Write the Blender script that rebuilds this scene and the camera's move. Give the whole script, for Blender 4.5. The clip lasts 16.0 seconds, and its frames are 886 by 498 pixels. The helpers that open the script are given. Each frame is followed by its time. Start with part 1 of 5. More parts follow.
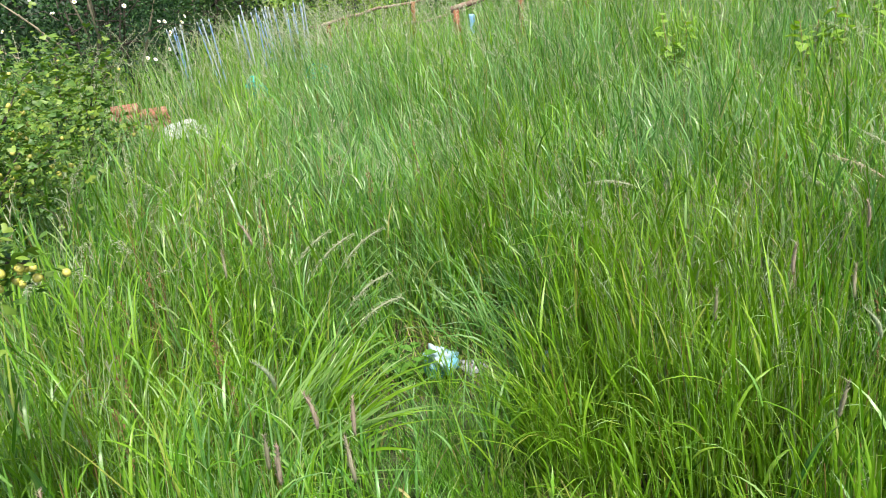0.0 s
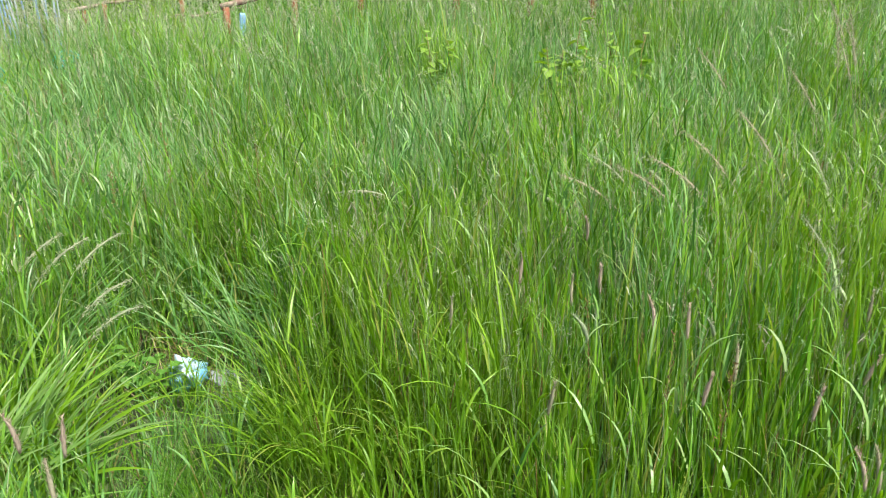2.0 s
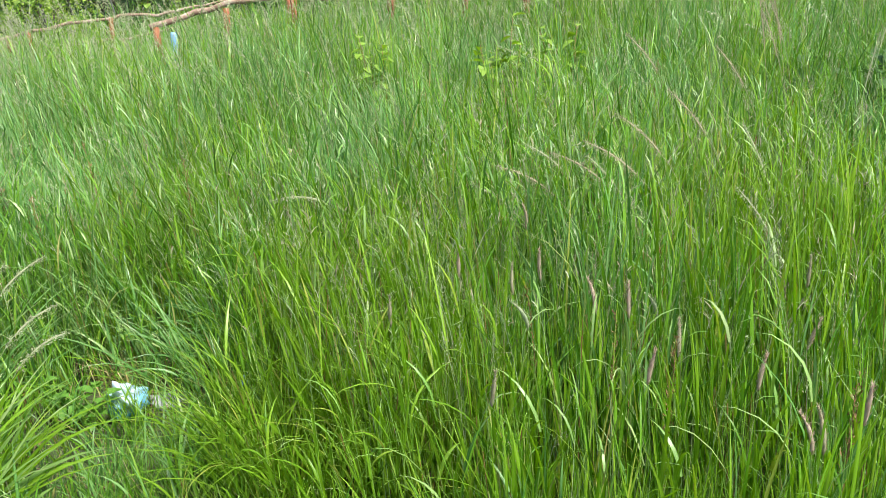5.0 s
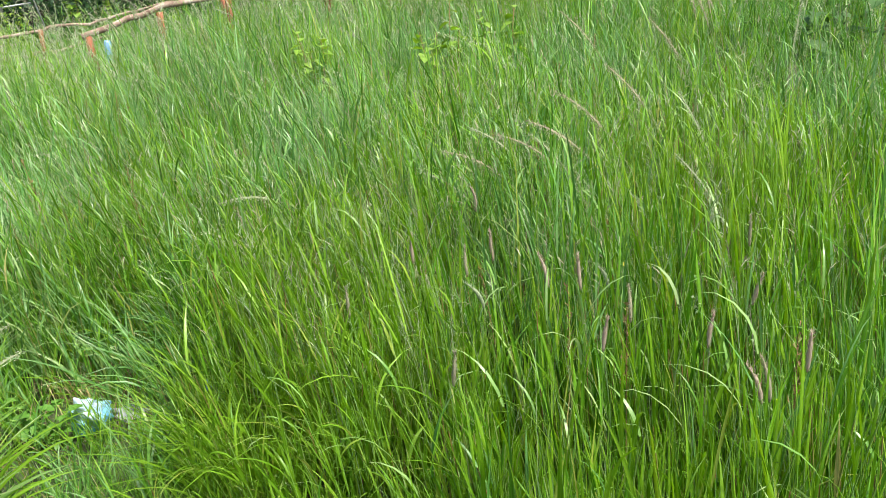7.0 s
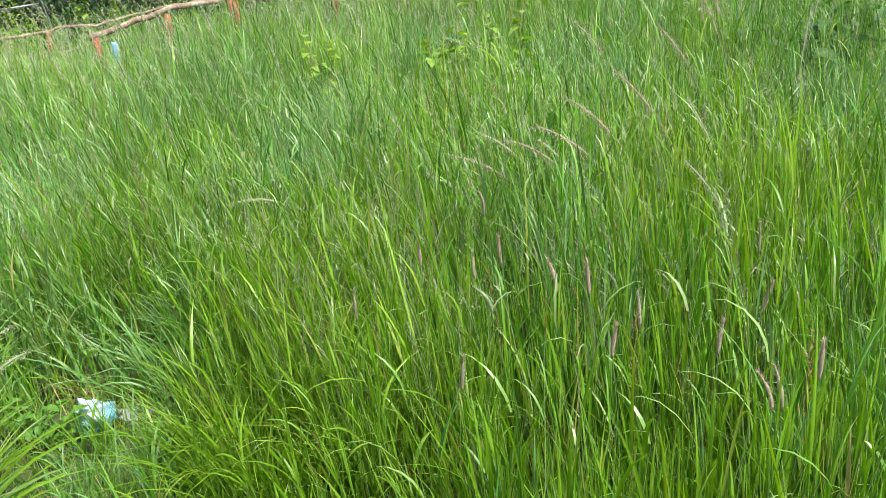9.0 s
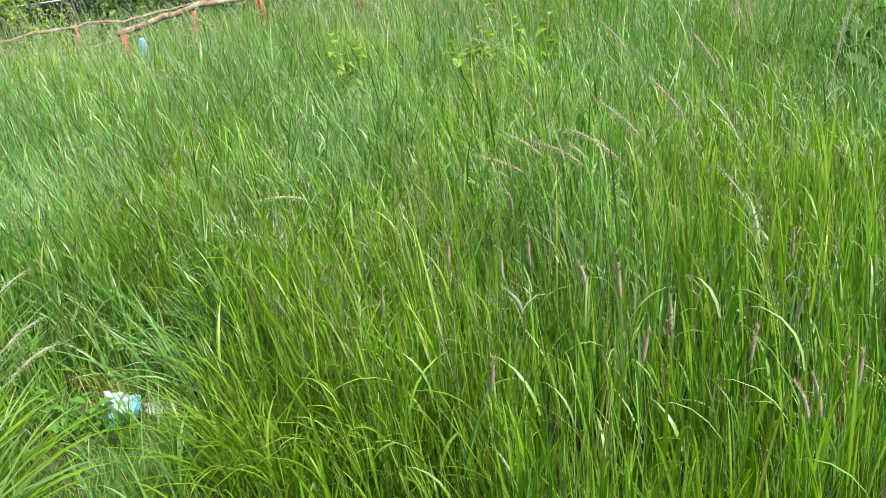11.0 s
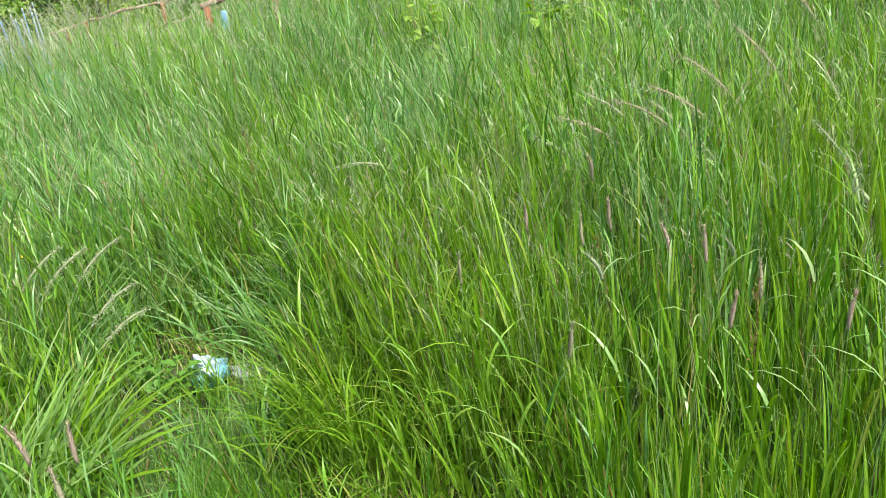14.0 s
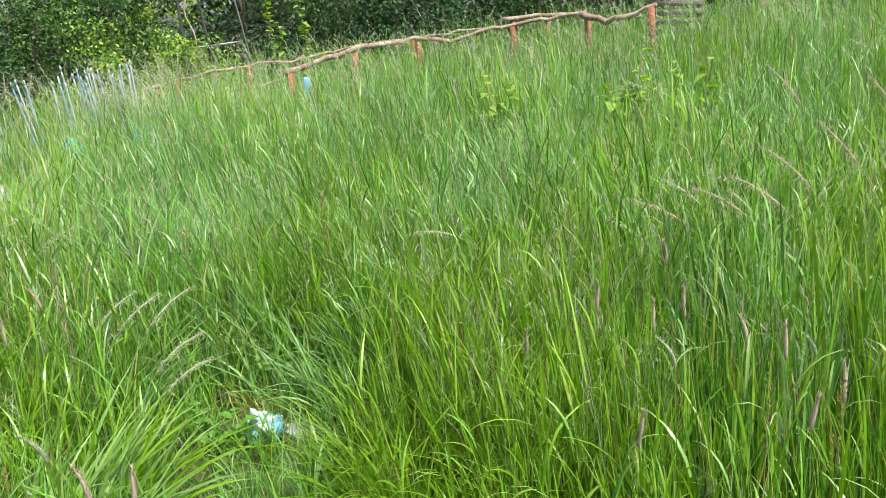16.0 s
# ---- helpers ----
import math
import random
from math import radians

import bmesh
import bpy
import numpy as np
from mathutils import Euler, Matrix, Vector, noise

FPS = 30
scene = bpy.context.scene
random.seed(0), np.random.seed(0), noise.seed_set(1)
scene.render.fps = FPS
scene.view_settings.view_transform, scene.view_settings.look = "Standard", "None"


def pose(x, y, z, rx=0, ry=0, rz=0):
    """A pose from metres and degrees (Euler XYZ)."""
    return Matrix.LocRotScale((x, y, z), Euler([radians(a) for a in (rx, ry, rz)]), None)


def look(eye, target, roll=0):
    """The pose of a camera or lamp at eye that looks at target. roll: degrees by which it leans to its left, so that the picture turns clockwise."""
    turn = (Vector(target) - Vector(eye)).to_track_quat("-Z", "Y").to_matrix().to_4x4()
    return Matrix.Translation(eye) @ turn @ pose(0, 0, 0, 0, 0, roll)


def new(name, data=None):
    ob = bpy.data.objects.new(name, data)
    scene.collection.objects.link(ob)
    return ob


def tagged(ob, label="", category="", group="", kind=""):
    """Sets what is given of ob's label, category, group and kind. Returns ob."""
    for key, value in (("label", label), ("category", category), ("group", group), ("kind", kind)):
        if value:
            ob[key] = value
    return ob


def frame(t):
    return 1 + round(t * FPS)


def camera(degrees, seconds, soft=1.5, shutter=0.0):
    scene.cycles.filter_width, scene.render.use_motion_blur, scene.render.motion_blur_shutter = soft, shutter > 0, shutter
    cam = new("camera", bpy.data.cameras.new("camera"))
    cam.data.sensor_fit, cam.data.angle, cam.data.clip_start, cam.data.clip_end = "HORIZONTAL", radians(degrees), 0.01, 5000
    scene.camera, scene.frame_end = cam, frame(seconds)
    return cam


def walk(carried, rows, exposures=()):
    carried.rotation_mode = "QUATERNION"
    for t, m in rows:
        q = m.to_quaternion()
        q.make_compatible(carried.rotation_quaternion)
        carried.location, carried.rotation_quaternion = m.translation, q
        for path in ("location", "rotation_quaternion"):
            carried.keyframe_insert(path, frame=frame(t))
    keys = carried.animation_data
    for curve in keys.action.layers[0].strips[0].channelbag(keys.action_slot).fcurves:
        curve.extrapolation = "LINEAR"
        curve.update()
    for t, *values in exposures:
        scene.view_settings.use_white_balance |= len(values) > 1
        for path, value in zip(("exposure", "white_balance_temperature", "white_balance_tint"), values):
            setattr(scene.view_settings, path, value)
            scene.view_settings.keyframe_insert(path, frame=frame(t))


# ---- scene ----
cam = camera(59.40, 16.0, soft=0.92, shutter=0.1)
PATH = [
    (0, (-0.125, -0.021, 1.630), (-0.635, 1.776, 0.916), -5.78),
    (0.5, (-0.133, -0.028, 1.624), (-0.781, 1.712, 0.879), -4.92),
    (1, (-0.124, -0.015, 1.617), (-0.788, 1.704, 0.840), -3.37),
    (1.5, (-0.052, 0.003, 1.620), (-0.400, 1.820, 0.861), -1.04),
    (2, (-0.023, -0.012, 1.636), (0.021, 1.853, 0.915), 1.20),
    (2.5, (-0.020, -0.041, 1.646), (0.205, 1.819, 0.945), 1.85),
    (3, (-0.027, -0.046, 1.642), (0.228, 1.810, 0.940), 1.75),
    (3.2, (-0.041, -0.027, 1.626), (0.172, 1.830, 0.915), 1.49),
    (5.3, (0.054, 0.026, 1.573), (0.215, 1.896, 0.884), -2.45),
    (5.5, (0.053, 0.020, 1.572), (0.273, 1.886, 0.887), -2.83),
    (6, (0.059, -0.001, 1.578), (0.315, 1.850, 0.866), -4.14),
    (6.5, (0.065, -0.002, 1.575), (0.323, 1.842, 0.847), -5.13),
    (7, (0.063, -0.004, 1.575), (0.312, 1.842, 0.846), -5.49),
    (7.5, (0.074, -0.005, 1.578), (0.315, 1.842, 0.850), -5.65),
    (8, (0.076, -0.002, 1.576), (0.317, 1.845, 0.849), -5.52),
    (8.2, (0.070, 0.004, 1.570), (0.312, 1.852, 0.845), -5.29),
    (10.5, (0.028, 0.001, 1.576), (0.270, 1.856, 0.867), -4.68),
    (11, (0.016, 0.015, 1.572), (0.217, 1.873, 0.860), -4.29),
    (11.5, (0.012, 0.023, 1.569), (0.160, 1.886, 0.857), -5.11),
    (12, (0.022, 0.032, 1.564), (0.101, 1.898, 0.848), -6.41),
    (12.5, (0.025, 0.036, 1.557), (0.056, 1.895, 0.821), -7.06),
    (13, (0.024, 0.035, 1.558), (0.032, 1.885, 0.797), -7.28),
    (13.5, (0.029, 0.037, 1.558), (0.021, 1.884, 0.791), -7.33),
    (14, (0.027, 0.039, 1.554), (0.013, 1.884, 0.782), -7.24),
    (14.5, (0.018, 0.041, 1.554), (0.003, 1.895, 0.804), -6.80),
    (15, (0.009, 0.033, 1.559), (-0.014, 1.924, 0.908), -5.01),
    (15.5, (-0.005, 0.036, 1.560), (-0.066, 1.945, 0.966), -4.18),
    (16, (-0.016, 0.040, 1.554), (-0.155, 1.947, 0.970), -4.09),
]
EXPOSURES = [(0, 0.92), (1.5, 0.97), (3.2, 1.04), (16, 1.03)]
walk(cam, [(t, look(eye, target, roll)) for t, eye, target, roll in PATH], EXPOSURES)

# ---------- light: bright, lightly clouded day ----------
SUN_UP, SUN_TURN = radians(60), radians(140)
world = bpy.data.worlds.new("world")
scene.world = world
world.use_nodes = True
wn = world.node_tree.nodes
sky = wn.new("ShaderNodeTexSky")
sky.sky_type, sky.sun_disc = "NISHITA", False
sky.sun_elevation, sky.sun_rotation = SUN_UP, SUN_TURN
sky.air_density, sky.dust_density, sky.ozone_density = 1.0, 3.0, 1.0
wn["Background"].inputs[1].default_value = 0.13
world.node_tree.links.new(sky.outputs[0], wn["Background"].inputs[0])
sun = new("sun", bpy.data.lights.new("sun", "SUN"))
sun.data.energy, sun.data.angle, sun.data.color = 4.1, radians(7), (1.0, 0.955, 0.865)
sun_from = Vector((math.sin(SUN_TURN) * math.cos(SUN_UP), math.cos(SUN_TURN) * math.cos(SUN_UP), math.sin(SUN_UP)))
sun.matrix_world = look(sun_from * 30, (0, 0, 0))

rng = np.random.default_rng(7)

# ---------- materials ----------


def nodes_of(name):
    m = bpy.data.materials.new(name)
    m.use_nodes = True
    t = m.node_tree
    return m, t.nodes, t.links, t.nodes["Principled BSDF"]


def ramp(nodes, stops):
    r = nodes.new("ShaderNodeValToRGB")
    while len(r.color_ramp.elements) < len(stops):
        r.color_ramp.elements.new(0.5)
    for e, (p, c) in zip(r.color_ramp.elements, stops):
        e.position, e.color = p, (*c, 1)
    return r


def leaf_material(name, stops, tip=None, through_light=0.3, rough=0.38):
    """Plant tissue: each blade or leaf takes its own tone, with a dry tip, fine streaks and light shining through."""
    m, n, l, p = nodes_of(name)
    geo = n.new("ShaderNodeNewGeometry")
    r = ramp(n, stops)
    l.new(geo.outputs["Random Per Island"], r.inputs[0])
    colour = r.outputs[0]
    noise_t = n.new("ShaderNodeTexNoise")
    noise_t.inputs["Scale"].default_value = 2.2
    noise_t.inputs["Detail"].default_value = 3
    hsv = n.new("ShaderNodeHueSaturation")
    mapv = n.new("ShaderNodeMapRange")
    mapv.inputs[1].default_value, mapv.inputs[2].default_value = 0.3, 0.7
    mapv.inputs[3].default_value, mapv.inputs[4].default_value = 0.8, 1.2
    where = n.new("ShaderNodeTexCoord")
    l.new(where.outputs["Object"], noise_t.inputs["Vector"])
    l.new(noise_t.outputs[0], mapv.inputs[0])
    l.new(mapv.outputs[0], hsv.inputs["Value"])
    l.new(colour, hsv.inputs["Color"])
    colour = hsv.outputs[0]
    if tip:
        uv = n.new("ShaderNodeUVMap")
        sep = n.new("ShaderNodeSeparateXYZ")
        l.new(uv.outputs[0], sep.inputs[0])
        far = n.new("ShaderNodeMapRange")
        far.inputs[1].default_value, far.inputs[2].default_value = 0.72, 1.0
        far.inputs[3].default_value, far.inputs[4].default_value = 0.0, 0.75
        l.new(sep.outputs[1], far.inputs[0])
        # only some blades have faded at the end
        some = n.new("ShaderNodeMapRange")
        some.inputs[1].default_value, some.inputs[2].default_value = 0.35, 0.9
        shuffle = n.new("ShaderNodeMath")
        shuffle.operation = "MULTIPLY"
        shuffle.inputs[1].default_value = 7.31
        l.new(geo.outputs["Random Per Island"], shuffle.inputs[0])
        part_of = n.new("ShaderNodeMath")
        part_of.operation = "FRACT"
        l.new(shuffle.outputs[0], part_of.inputs[0])
        l.new(part_of.outputs[0], some.inputs[0])
        fade = n.new("ShaderNodeMath")
        fade.operation = "MULTIPLY"
        l.new(far.outputs[0], fade.inputs[0])
        l.new(some.outputs[0], fade.inputs[1])
        # a paler midrib along the blade
        off_mid = n.new("ShaderNodeMath")
        off_mid.operation = "COMPARE"
        off_mid.inputs[1].default_value, off_mid.inputs[2].default_value = 0.5, 0.07
        l.new(sep.outputs[0], off_mid.inputs[0])
        rib = n.new("ShaderNodeMath")
        rib.operation = "MULTIPLY_ADD"
        rib.inputs[1].default_value = 0.22
        l.new(off_mid.outputs[0], rib.inputs[0])
        l.new(fade.outputs[0], rib.inputs[2])
        mix = n.new("ShaderNodeMix")
        mix.data_type = "RGBA"
        l.new(rib.outputs[0], mix.inputs[0])
        l.new(colour, mix.inputs[6])
        mix.inputs[7].default_value = (*tip, 1)
        colour = mix.outputs[2]
    l.new(colour, p.inputs["Base Color"])
    p.inputs["Roughness"].default_value = rough
    p.inputs["Specular IOR Level"].default_value = 0.5
    tr = n.new("ShaderNodeBsdfTranslucent")
    sat = n.new("ShaderNodeHueSaturation")
    sat.inputs["Saturation"].default_value, sat.inputs["Value"].default_value = 1.12, 1.2
    l.new(colour, sat.inputs["Color"])
    l.new(sat.outputs[0], tr.inputs[0])
    mixs = n.new("ShaderNodeMixShader")
    mixs.inputs[0].default_value = through_light
    l.new(p.outputs[0], mixs.inputs[1])
    l.new(tr.outputs[0], mixs.inputs[2])
    l.new(mixs.outputs[0], n["Material Output"].inputs[0])
    return m


def rough_material(name, stops, scale=6.0, rough=0.85, bump=0.4, fine=60.0, stretch=(1, 1, 1), metal=0.0):
    """Wood, soil, brick and other dull stuff: stains at one scale, grain at another, with relief."""
    m, n, l, p = nodes_of(name)
    where = n.new("ShaderNodeTexCoord")
    mp = n.new("ShaderNodeMapping")
    mp.inputs["Scale"].default_value = stretch
    l.new(where.outputs["Object"], mp.inputs[0])
    a, b = n.new("ShaderNodeTexNoise"), n.new("ShaderNodeTexNoise")
    a.inputs["Scale"].default_value, b.inputs["Scale"].default_value = scale, fine
    a.inputs["Detail"].default_value, b.inputs["Detail"].default_value = 5, 4
    l.new(mp.outputs[0], a.inputs["Vector"])
    l.new(mp.outputs[0], b.inputs["Vector"])
    add = n.new("ShaderNodeMath")
    add.operation = "MULTIPLY_ADD"
    l.new(b.outputs[0], add.inputs[0])
    add.inputs[1].default_value = 0.4
    l.new(a.outputs[0], add.inputs[2])
    sub = n.new("ShaderNodeMapRange")
    sub.inputs[1].default_value, sub.inputs[2].default_value = 0.45, 0.95
    l.new(add.outputs[0], sub.inputs[0])
    r = ramp(n, stops)
    l.new(sub.outputs[0], r.inputs[0])
    l.new(r.outputs[0], p.inputs["Base Color"])
    bp = n.new("ShaderNodeBump")
    bp.inputs["Strength"].default_value, bp.inputs["Distance"].default_value = bump, 0.01
    l.new(add.outputs[0], bp.inputs["Height"])
    l.new(bp.outputs[0], p.inputs["Normal"])
    p.inputs["Roughness"].default_value = rough
    p.inputs["Metallic"].default_value = metal
    return m


GRASS = leaf_material("grass_blade", [(0.0, (0.042, 0.142, 0.007)), (0.35, (0.077, 0.218, 0.010)), (0.65, (0.118, 0.295, 0.015)), (0.92, (0.18, 0.385, 0.034)), (0.975, (0.27, 0.37, 0.10)), (1.0, (0.40, 0.33, 0.13))], tip=(0.24, 0.37, 0.12), through_light=0.36)
# blue-green grass, its colour made bluer to paint in the sky's cool sheen
GRASS_BLUE_SHEEN = leaf_material("grass_blade_bluish_sheen", [(0.0, (0.058, 0.180, 0.028)), (0.5, (0.098, 0.252, 0.054)), (1.0, (0.195, 0.365, 0.125))], tip=(0.42, 0.47, 0.23), through_light=0.32)
GRASS_BRIGHT = leaf_material("grass_blade_yellowish", [(0.0, (0.110, 0.25, 0.008)), (0.5, (0.155, 0.315, 0.012)), (0.93, (0.22, 0.38, 0.028)), (1.0, (0.36, 0.38, 0.085))], tip=(0.30, 0.42, 0.13), through_light=0.40)
THATCH = leaf_material("dry_thatch", [(0.0, (0.10, 0.075, 0.035)), (0.6, (0.20, 0.15, 0.07)), (1.0, (0.36, 0.31, 0.16))], through_light=0.15, rough=0.8)
STEM = leaf_material("grass_stem", [(0.0, (0.115, 0.27, 0.022)), (0.5, (0.17, 0.34, 0.045)), (0.8, (0.25, 0.38, 0.105)), (0.9, (0.24, 0.20, 0.06)), (1.0, (0.22, 0.11, 0.05))], through_light=0.15)
HEAD_PINK = leaf_material("grass_head_purplish", [(0.0, (0.42, 0.24, 0.24)), (0.4, (0.43, 0.31, 0.27)), (0.7, (0.40, 0.35, 0.24)), (1.0, (0.34, 0.37, 0.20))], through_light=0.25, rough=0.9)
HEAD_PALE = leaf_material("grass_head_pale", [(0.0, (0.23, 0.31, 0.14)), (0.5, (0.32, 0.39, 0.23)), (0.85, (0.40, 0.43, 0.30)), (1.0, (0.36, 0.29, 0.22))], through_light=0.3, rough=0.9)
HEAD_OAT = leaf_material("oat_head_silvery", [(0.0, (0.29, 0.33, 0.18)), (0.5, (0.38, 0.41, 0.26)), (1.0, (0.46, 0.46, 0.34))], through_light=0.35, rough=0.8)
HEAD_GREEN = leaf_material("grass_panicle_green", [(0.0, (0.20, 0.28, 0.13)), (0.6, (0.31, 0.37, 0.20)), (1.0, (0.33, 0.28, 0.21))], through_light=0.3, rough=0.9)
GRASS_FINE = leaf_material("pale_fine_grass", [(0.0, (0.14, 0.27, 0.08)), (0.5, (0.23, 0.37, 0.15)), (1.0, (0.36, 0.45, 0.25))], through_light=0.25, rough=0.6)
GRASS_FLAT = leaf_material("pale_flattened_grass", [(0.0, (0.22, 0.33, 0.14)), (0.5, (0.34, 0.42, 0.23)), (1.0, (0.44, 0.47, 0.32))], through_light=0.25, rough=0.5)
HEAD_TAN = leaf_material("grass_head_tan", [(0.0, (0.27, 0.21, 0.15)), (0.5, (0.35, 0.32, 0.21)), (1.0, (0.38, 0.40, 0.26))], through_light=0.3, rough=0.9)
GRASS_ARCHED = leaf_material("arched_grass_blade", [(0.0, (0.11, 0.25, 0.035)), (0.5, (0.17, 0.32, 0.07)), (1.0, (0.29, 0.40, 0.16))], tip=(0.38, 0.45, 0.22), through_light=0.3)
DOCK = leaf_material("dock_stem_rusty", [(0.0, (0.16, 0.085, 0.038)), (0.6, (0.20, 0.125, 0.05)), (1.0, (0.20, 0.22, 0.06))], through_light=0.1, rough=0.8)
SOIL = rough_material("soil_and_litter", [(0.0, (0.022, 0.022, 0.010)), (0.4, (0.035, 0.050, 0.016)), (0.75, (0.055, 0.095, 0.024)), (1.0, (0.10, 0.12, 0.045))], scale=5, fine=70, bump=0.9)
LEAF_DARK = leaf_material("leaf_dark", [(0.0, (0.008, 0.034, 0.011)), (0.5, (0.017, 0.060, 0.016)), (1.0, (0.040, 0.108, 0.022))], through_light=0.25, rough=0.62)
LEAF_MID = leaf_material("leaf_mid", [(0.0, (0.018, 0.056, 0.014)), (0.5, (0.042, 0.108, 0.021)), (1.0, (0.10, 0.20, 0.032))], through_light=0.3, rough=0.62)
LEAF_LIGHT = leaf_material("leaf_yellow_green", [(0.0, (0.10, 0.22, 0.025)), (0.5, (0.18, 0.32, 0.035)), (1.0, (0.30, 0.42, 0.06))], through_light=0.35, rough=0.62)
BARK = rough_material("bark", [(0.0, (0.025, 0.02, 0.015)), (0.5, (0.055, 0.043, 0.032)), (1.0, (0.12, 0.10, 0.075))], scale=9, fine=50, stretch=(1, 1, 0.25))

# ---------- meshes from arrays ----------


def clip01(v):
    return np.minimum(np.maximum(v, 0.0), 1.0)


def ground_height(x, y):
    """Gentle hillside that climbs away from the path and a little towards +x."""
    x, y = np.asarray(x, float), np.asarray(y, float)
    up = 0.06 * np.minimum(np.maximum(y - 1.8, 0), 7.0)
    cross = 0.05 * np.clip(x, -7, 9) * clip01(y / 8)
    waves = 0.025 * np.sin(1.7 * x + 0.6 * y) * np.sin(1.1 * y - 0.5 * x + 1.0) * clip01(y / 2)
    return up + cross + waves


def ground_at(x, y):
    return float(ground_height(x, y))


def array_mesh(name, verts, faces, material, uvs=None, smooth=False):
    """One mesh from arrays; faces is a list of arrays with 3 or 4 corners a row, or one such array."""
    faces = [f for f in (faces if isinstance(faces, list) else [faces]) if len(f)]
    me = bpy.data.meshes.new(name)
    verts = np.asarray(verts, np.float32)
    loops = np.concatenate([np.asarray(f, np.int32).ravel() for f in faces])
    totals = np.concatenate([np.full(len(f), np.shape(f)[1], np.int32) for f in faces])
    starts = np.concatenate([[0], np.cumsum(totals)[:-1]]).astype(np.int32)
    me.vertices.add(len(verts))
    me.vertices.foreach_set("co", verts.ravel())
    me.loops.add(len(loops))
    me.loops.foreach_set("vertex_index", loops)
    me.polygons.add(len(totals))
    me.polygons.foreach_set("loop_start", starts)
    me.polygons.foreach_set("loop_total", totals)
    if uvs is not None:
        layer = me.uv_layers.new(name="UVMap")
        layer.data.foreach_set("uv", np.asarray(uvs, np.float32)[loops].ravel())
    me.update(calc_edges=True)
    if smooth:
        me.polygons.foreach_set("use_smooth", np.ones(len(totals), bool))
    if material:
        me.materials.append(material)
    return me


class Heap:
    """Gathers pieces of one mesh."""

    def __init__(self):
        self.v, self.t, self.q, self.uv, self.n = [], [], [], [], 0

    def add(self, v, tris=None, quads=None, uv=None):
        if tris is not None and len(tris):
            self.t.append(np.asarray(tris) + self.n)
        if quads is not None and len(quads):
            self.q.append(np.asarray(quads) + self.n)
        self.v.append(np.asarray(v, float).reshape(-1, 3))
        self.uv.append(np.asarray(uv, float).reshape(-1, 2) if uv is not None else np.zeros((len(self.v[-1]), 2)))
        self.n += len(self.v[-1])
        return self

    def mesh(self, name, material, smooth=False):
        faces = []
        if self.t:
            faces.append(np.concatenate(self.t))
        if self.q:
            faces.append(np.concatenate(self.q))
        return array_mesh(name, np.concatenate(self.v), faces, material, np.concatenate(self.uv), smooth)


def curves_from(root, length, way, lean0, lean1, bend, seg):
    """Centre lines that start at root, lean lean0 from upright at the foot and lean1 at the tip, towards the angle way. -> (N, seg+1, 3)"""
    n = len(root)
    s = (np.arange(seg) + 0.5) / seg
    th = lean0[:, None] + (lean1 - lean0)[:, None] * s[None] ** bend[:, None]
    step = (length / seg)[:, None]
    out = np.zeros((n, seg + 1, 3))
    out[:, 0] = root
    hor = np.cumsum(np.sin(th) * step, 1)
    out[:, 1:, 0] = root[:, None, 0] + hor * np.cos(way)[:, None]
    out[:, 1:, 1] = root[:, None, 1] + hor * np.sin(way)[:, None]
    out[:, 1:, 2] = root[:, None, 2] + np.cumsum(np.cos(th) * step, 1)
    return out


def blade_strip(lines, width, turn, taper=1.0, base=0.6, fold=0.0, facing=None):
    """Ribbons along centre lines, narrowing to a point; fold: how deep the midrib is sunk; facing: where the upper faces look. -> verts, tris, quads, uv"""
    n, k, _ = lines.shape
    seg = k - 1
    s = np.arange(seg) / seg
    prof = (base + (1 - base) * np.minimum(s * 4, 1)) * (1 - s ** 2.2) ** taper
    spin = turn[:, None] + (0.9 * np.sin(37.0 * turn))[:, None] * s[None]
    side = np.stack([np.cos(spin), np.sin(spin), 0 * spin], -1)
    if facing is not None:
        side = np.cross(np.diff(lines, axis=1), facing[:, None])
        side /= np.linalg.norm(side, axis=2)[..., None] + 1e-9
    off = side * (0.5 * width[:, None, None] * prof[None, :, None])
    left, right, tip = lines[:, :-1] - off, lines[:, :-1] + off, lines[:, -1:]
    if fold:
        along = np.diff(lines, axis=1)
        along /= np.linalg.norm(along, axis=2)[..., None] + 1e-9
        sunk = np.cross(along, side) * (fold * width[:, None, None] * prof[None, :, None])
        rows, cols = np.stack([left, lines[:, :-1] + sunk, right], 2), 3
    else:
        rows, cols = np.stack([left, right], 2), 2
    v = np.concatenate([rows.reshape(n, cols * seg, 3), tip], 1)
    per = cols * seg + 1
    q = np.array([[cols * i + j, cols * i + j + 1, cols * i + j + 1 + cols, cols * i + j + cols] for i in range(seg - 1) for j in range(cols - 1)]).reshape(-1, 4)
    t = np.array([[cols * (seg - 1) + j, cols * (seg - 1) + j + 1, cols * seg] for j in range(cols - 1)])
    base_i = (np.arange(n) * per)[:, None, None]
    across = np.r_[np.tile(np.linspace(0, 1, cols), seg), 0.5]
    uv = np.stack([np.broadcast_to(across, (n, per)), np.broadcast_to(np.r_[np.repeat(s, cols), 1.0], (n, per))], -1)
    return v.reshape(-1, 3), (t[None] + base_i).reshape(-1, 3), (q[None] + base_i).reshape(-1, 4), uv.reshape(-1, 2)


def part(name, me, parent, label="", m=None):
    """Links a mesh as one part under a thing or another part."""
    ob = new(name, me)
    ob.parent = parent
    if m is not None:
        ob.matrix_basis = m
    return tagged(ob, label)


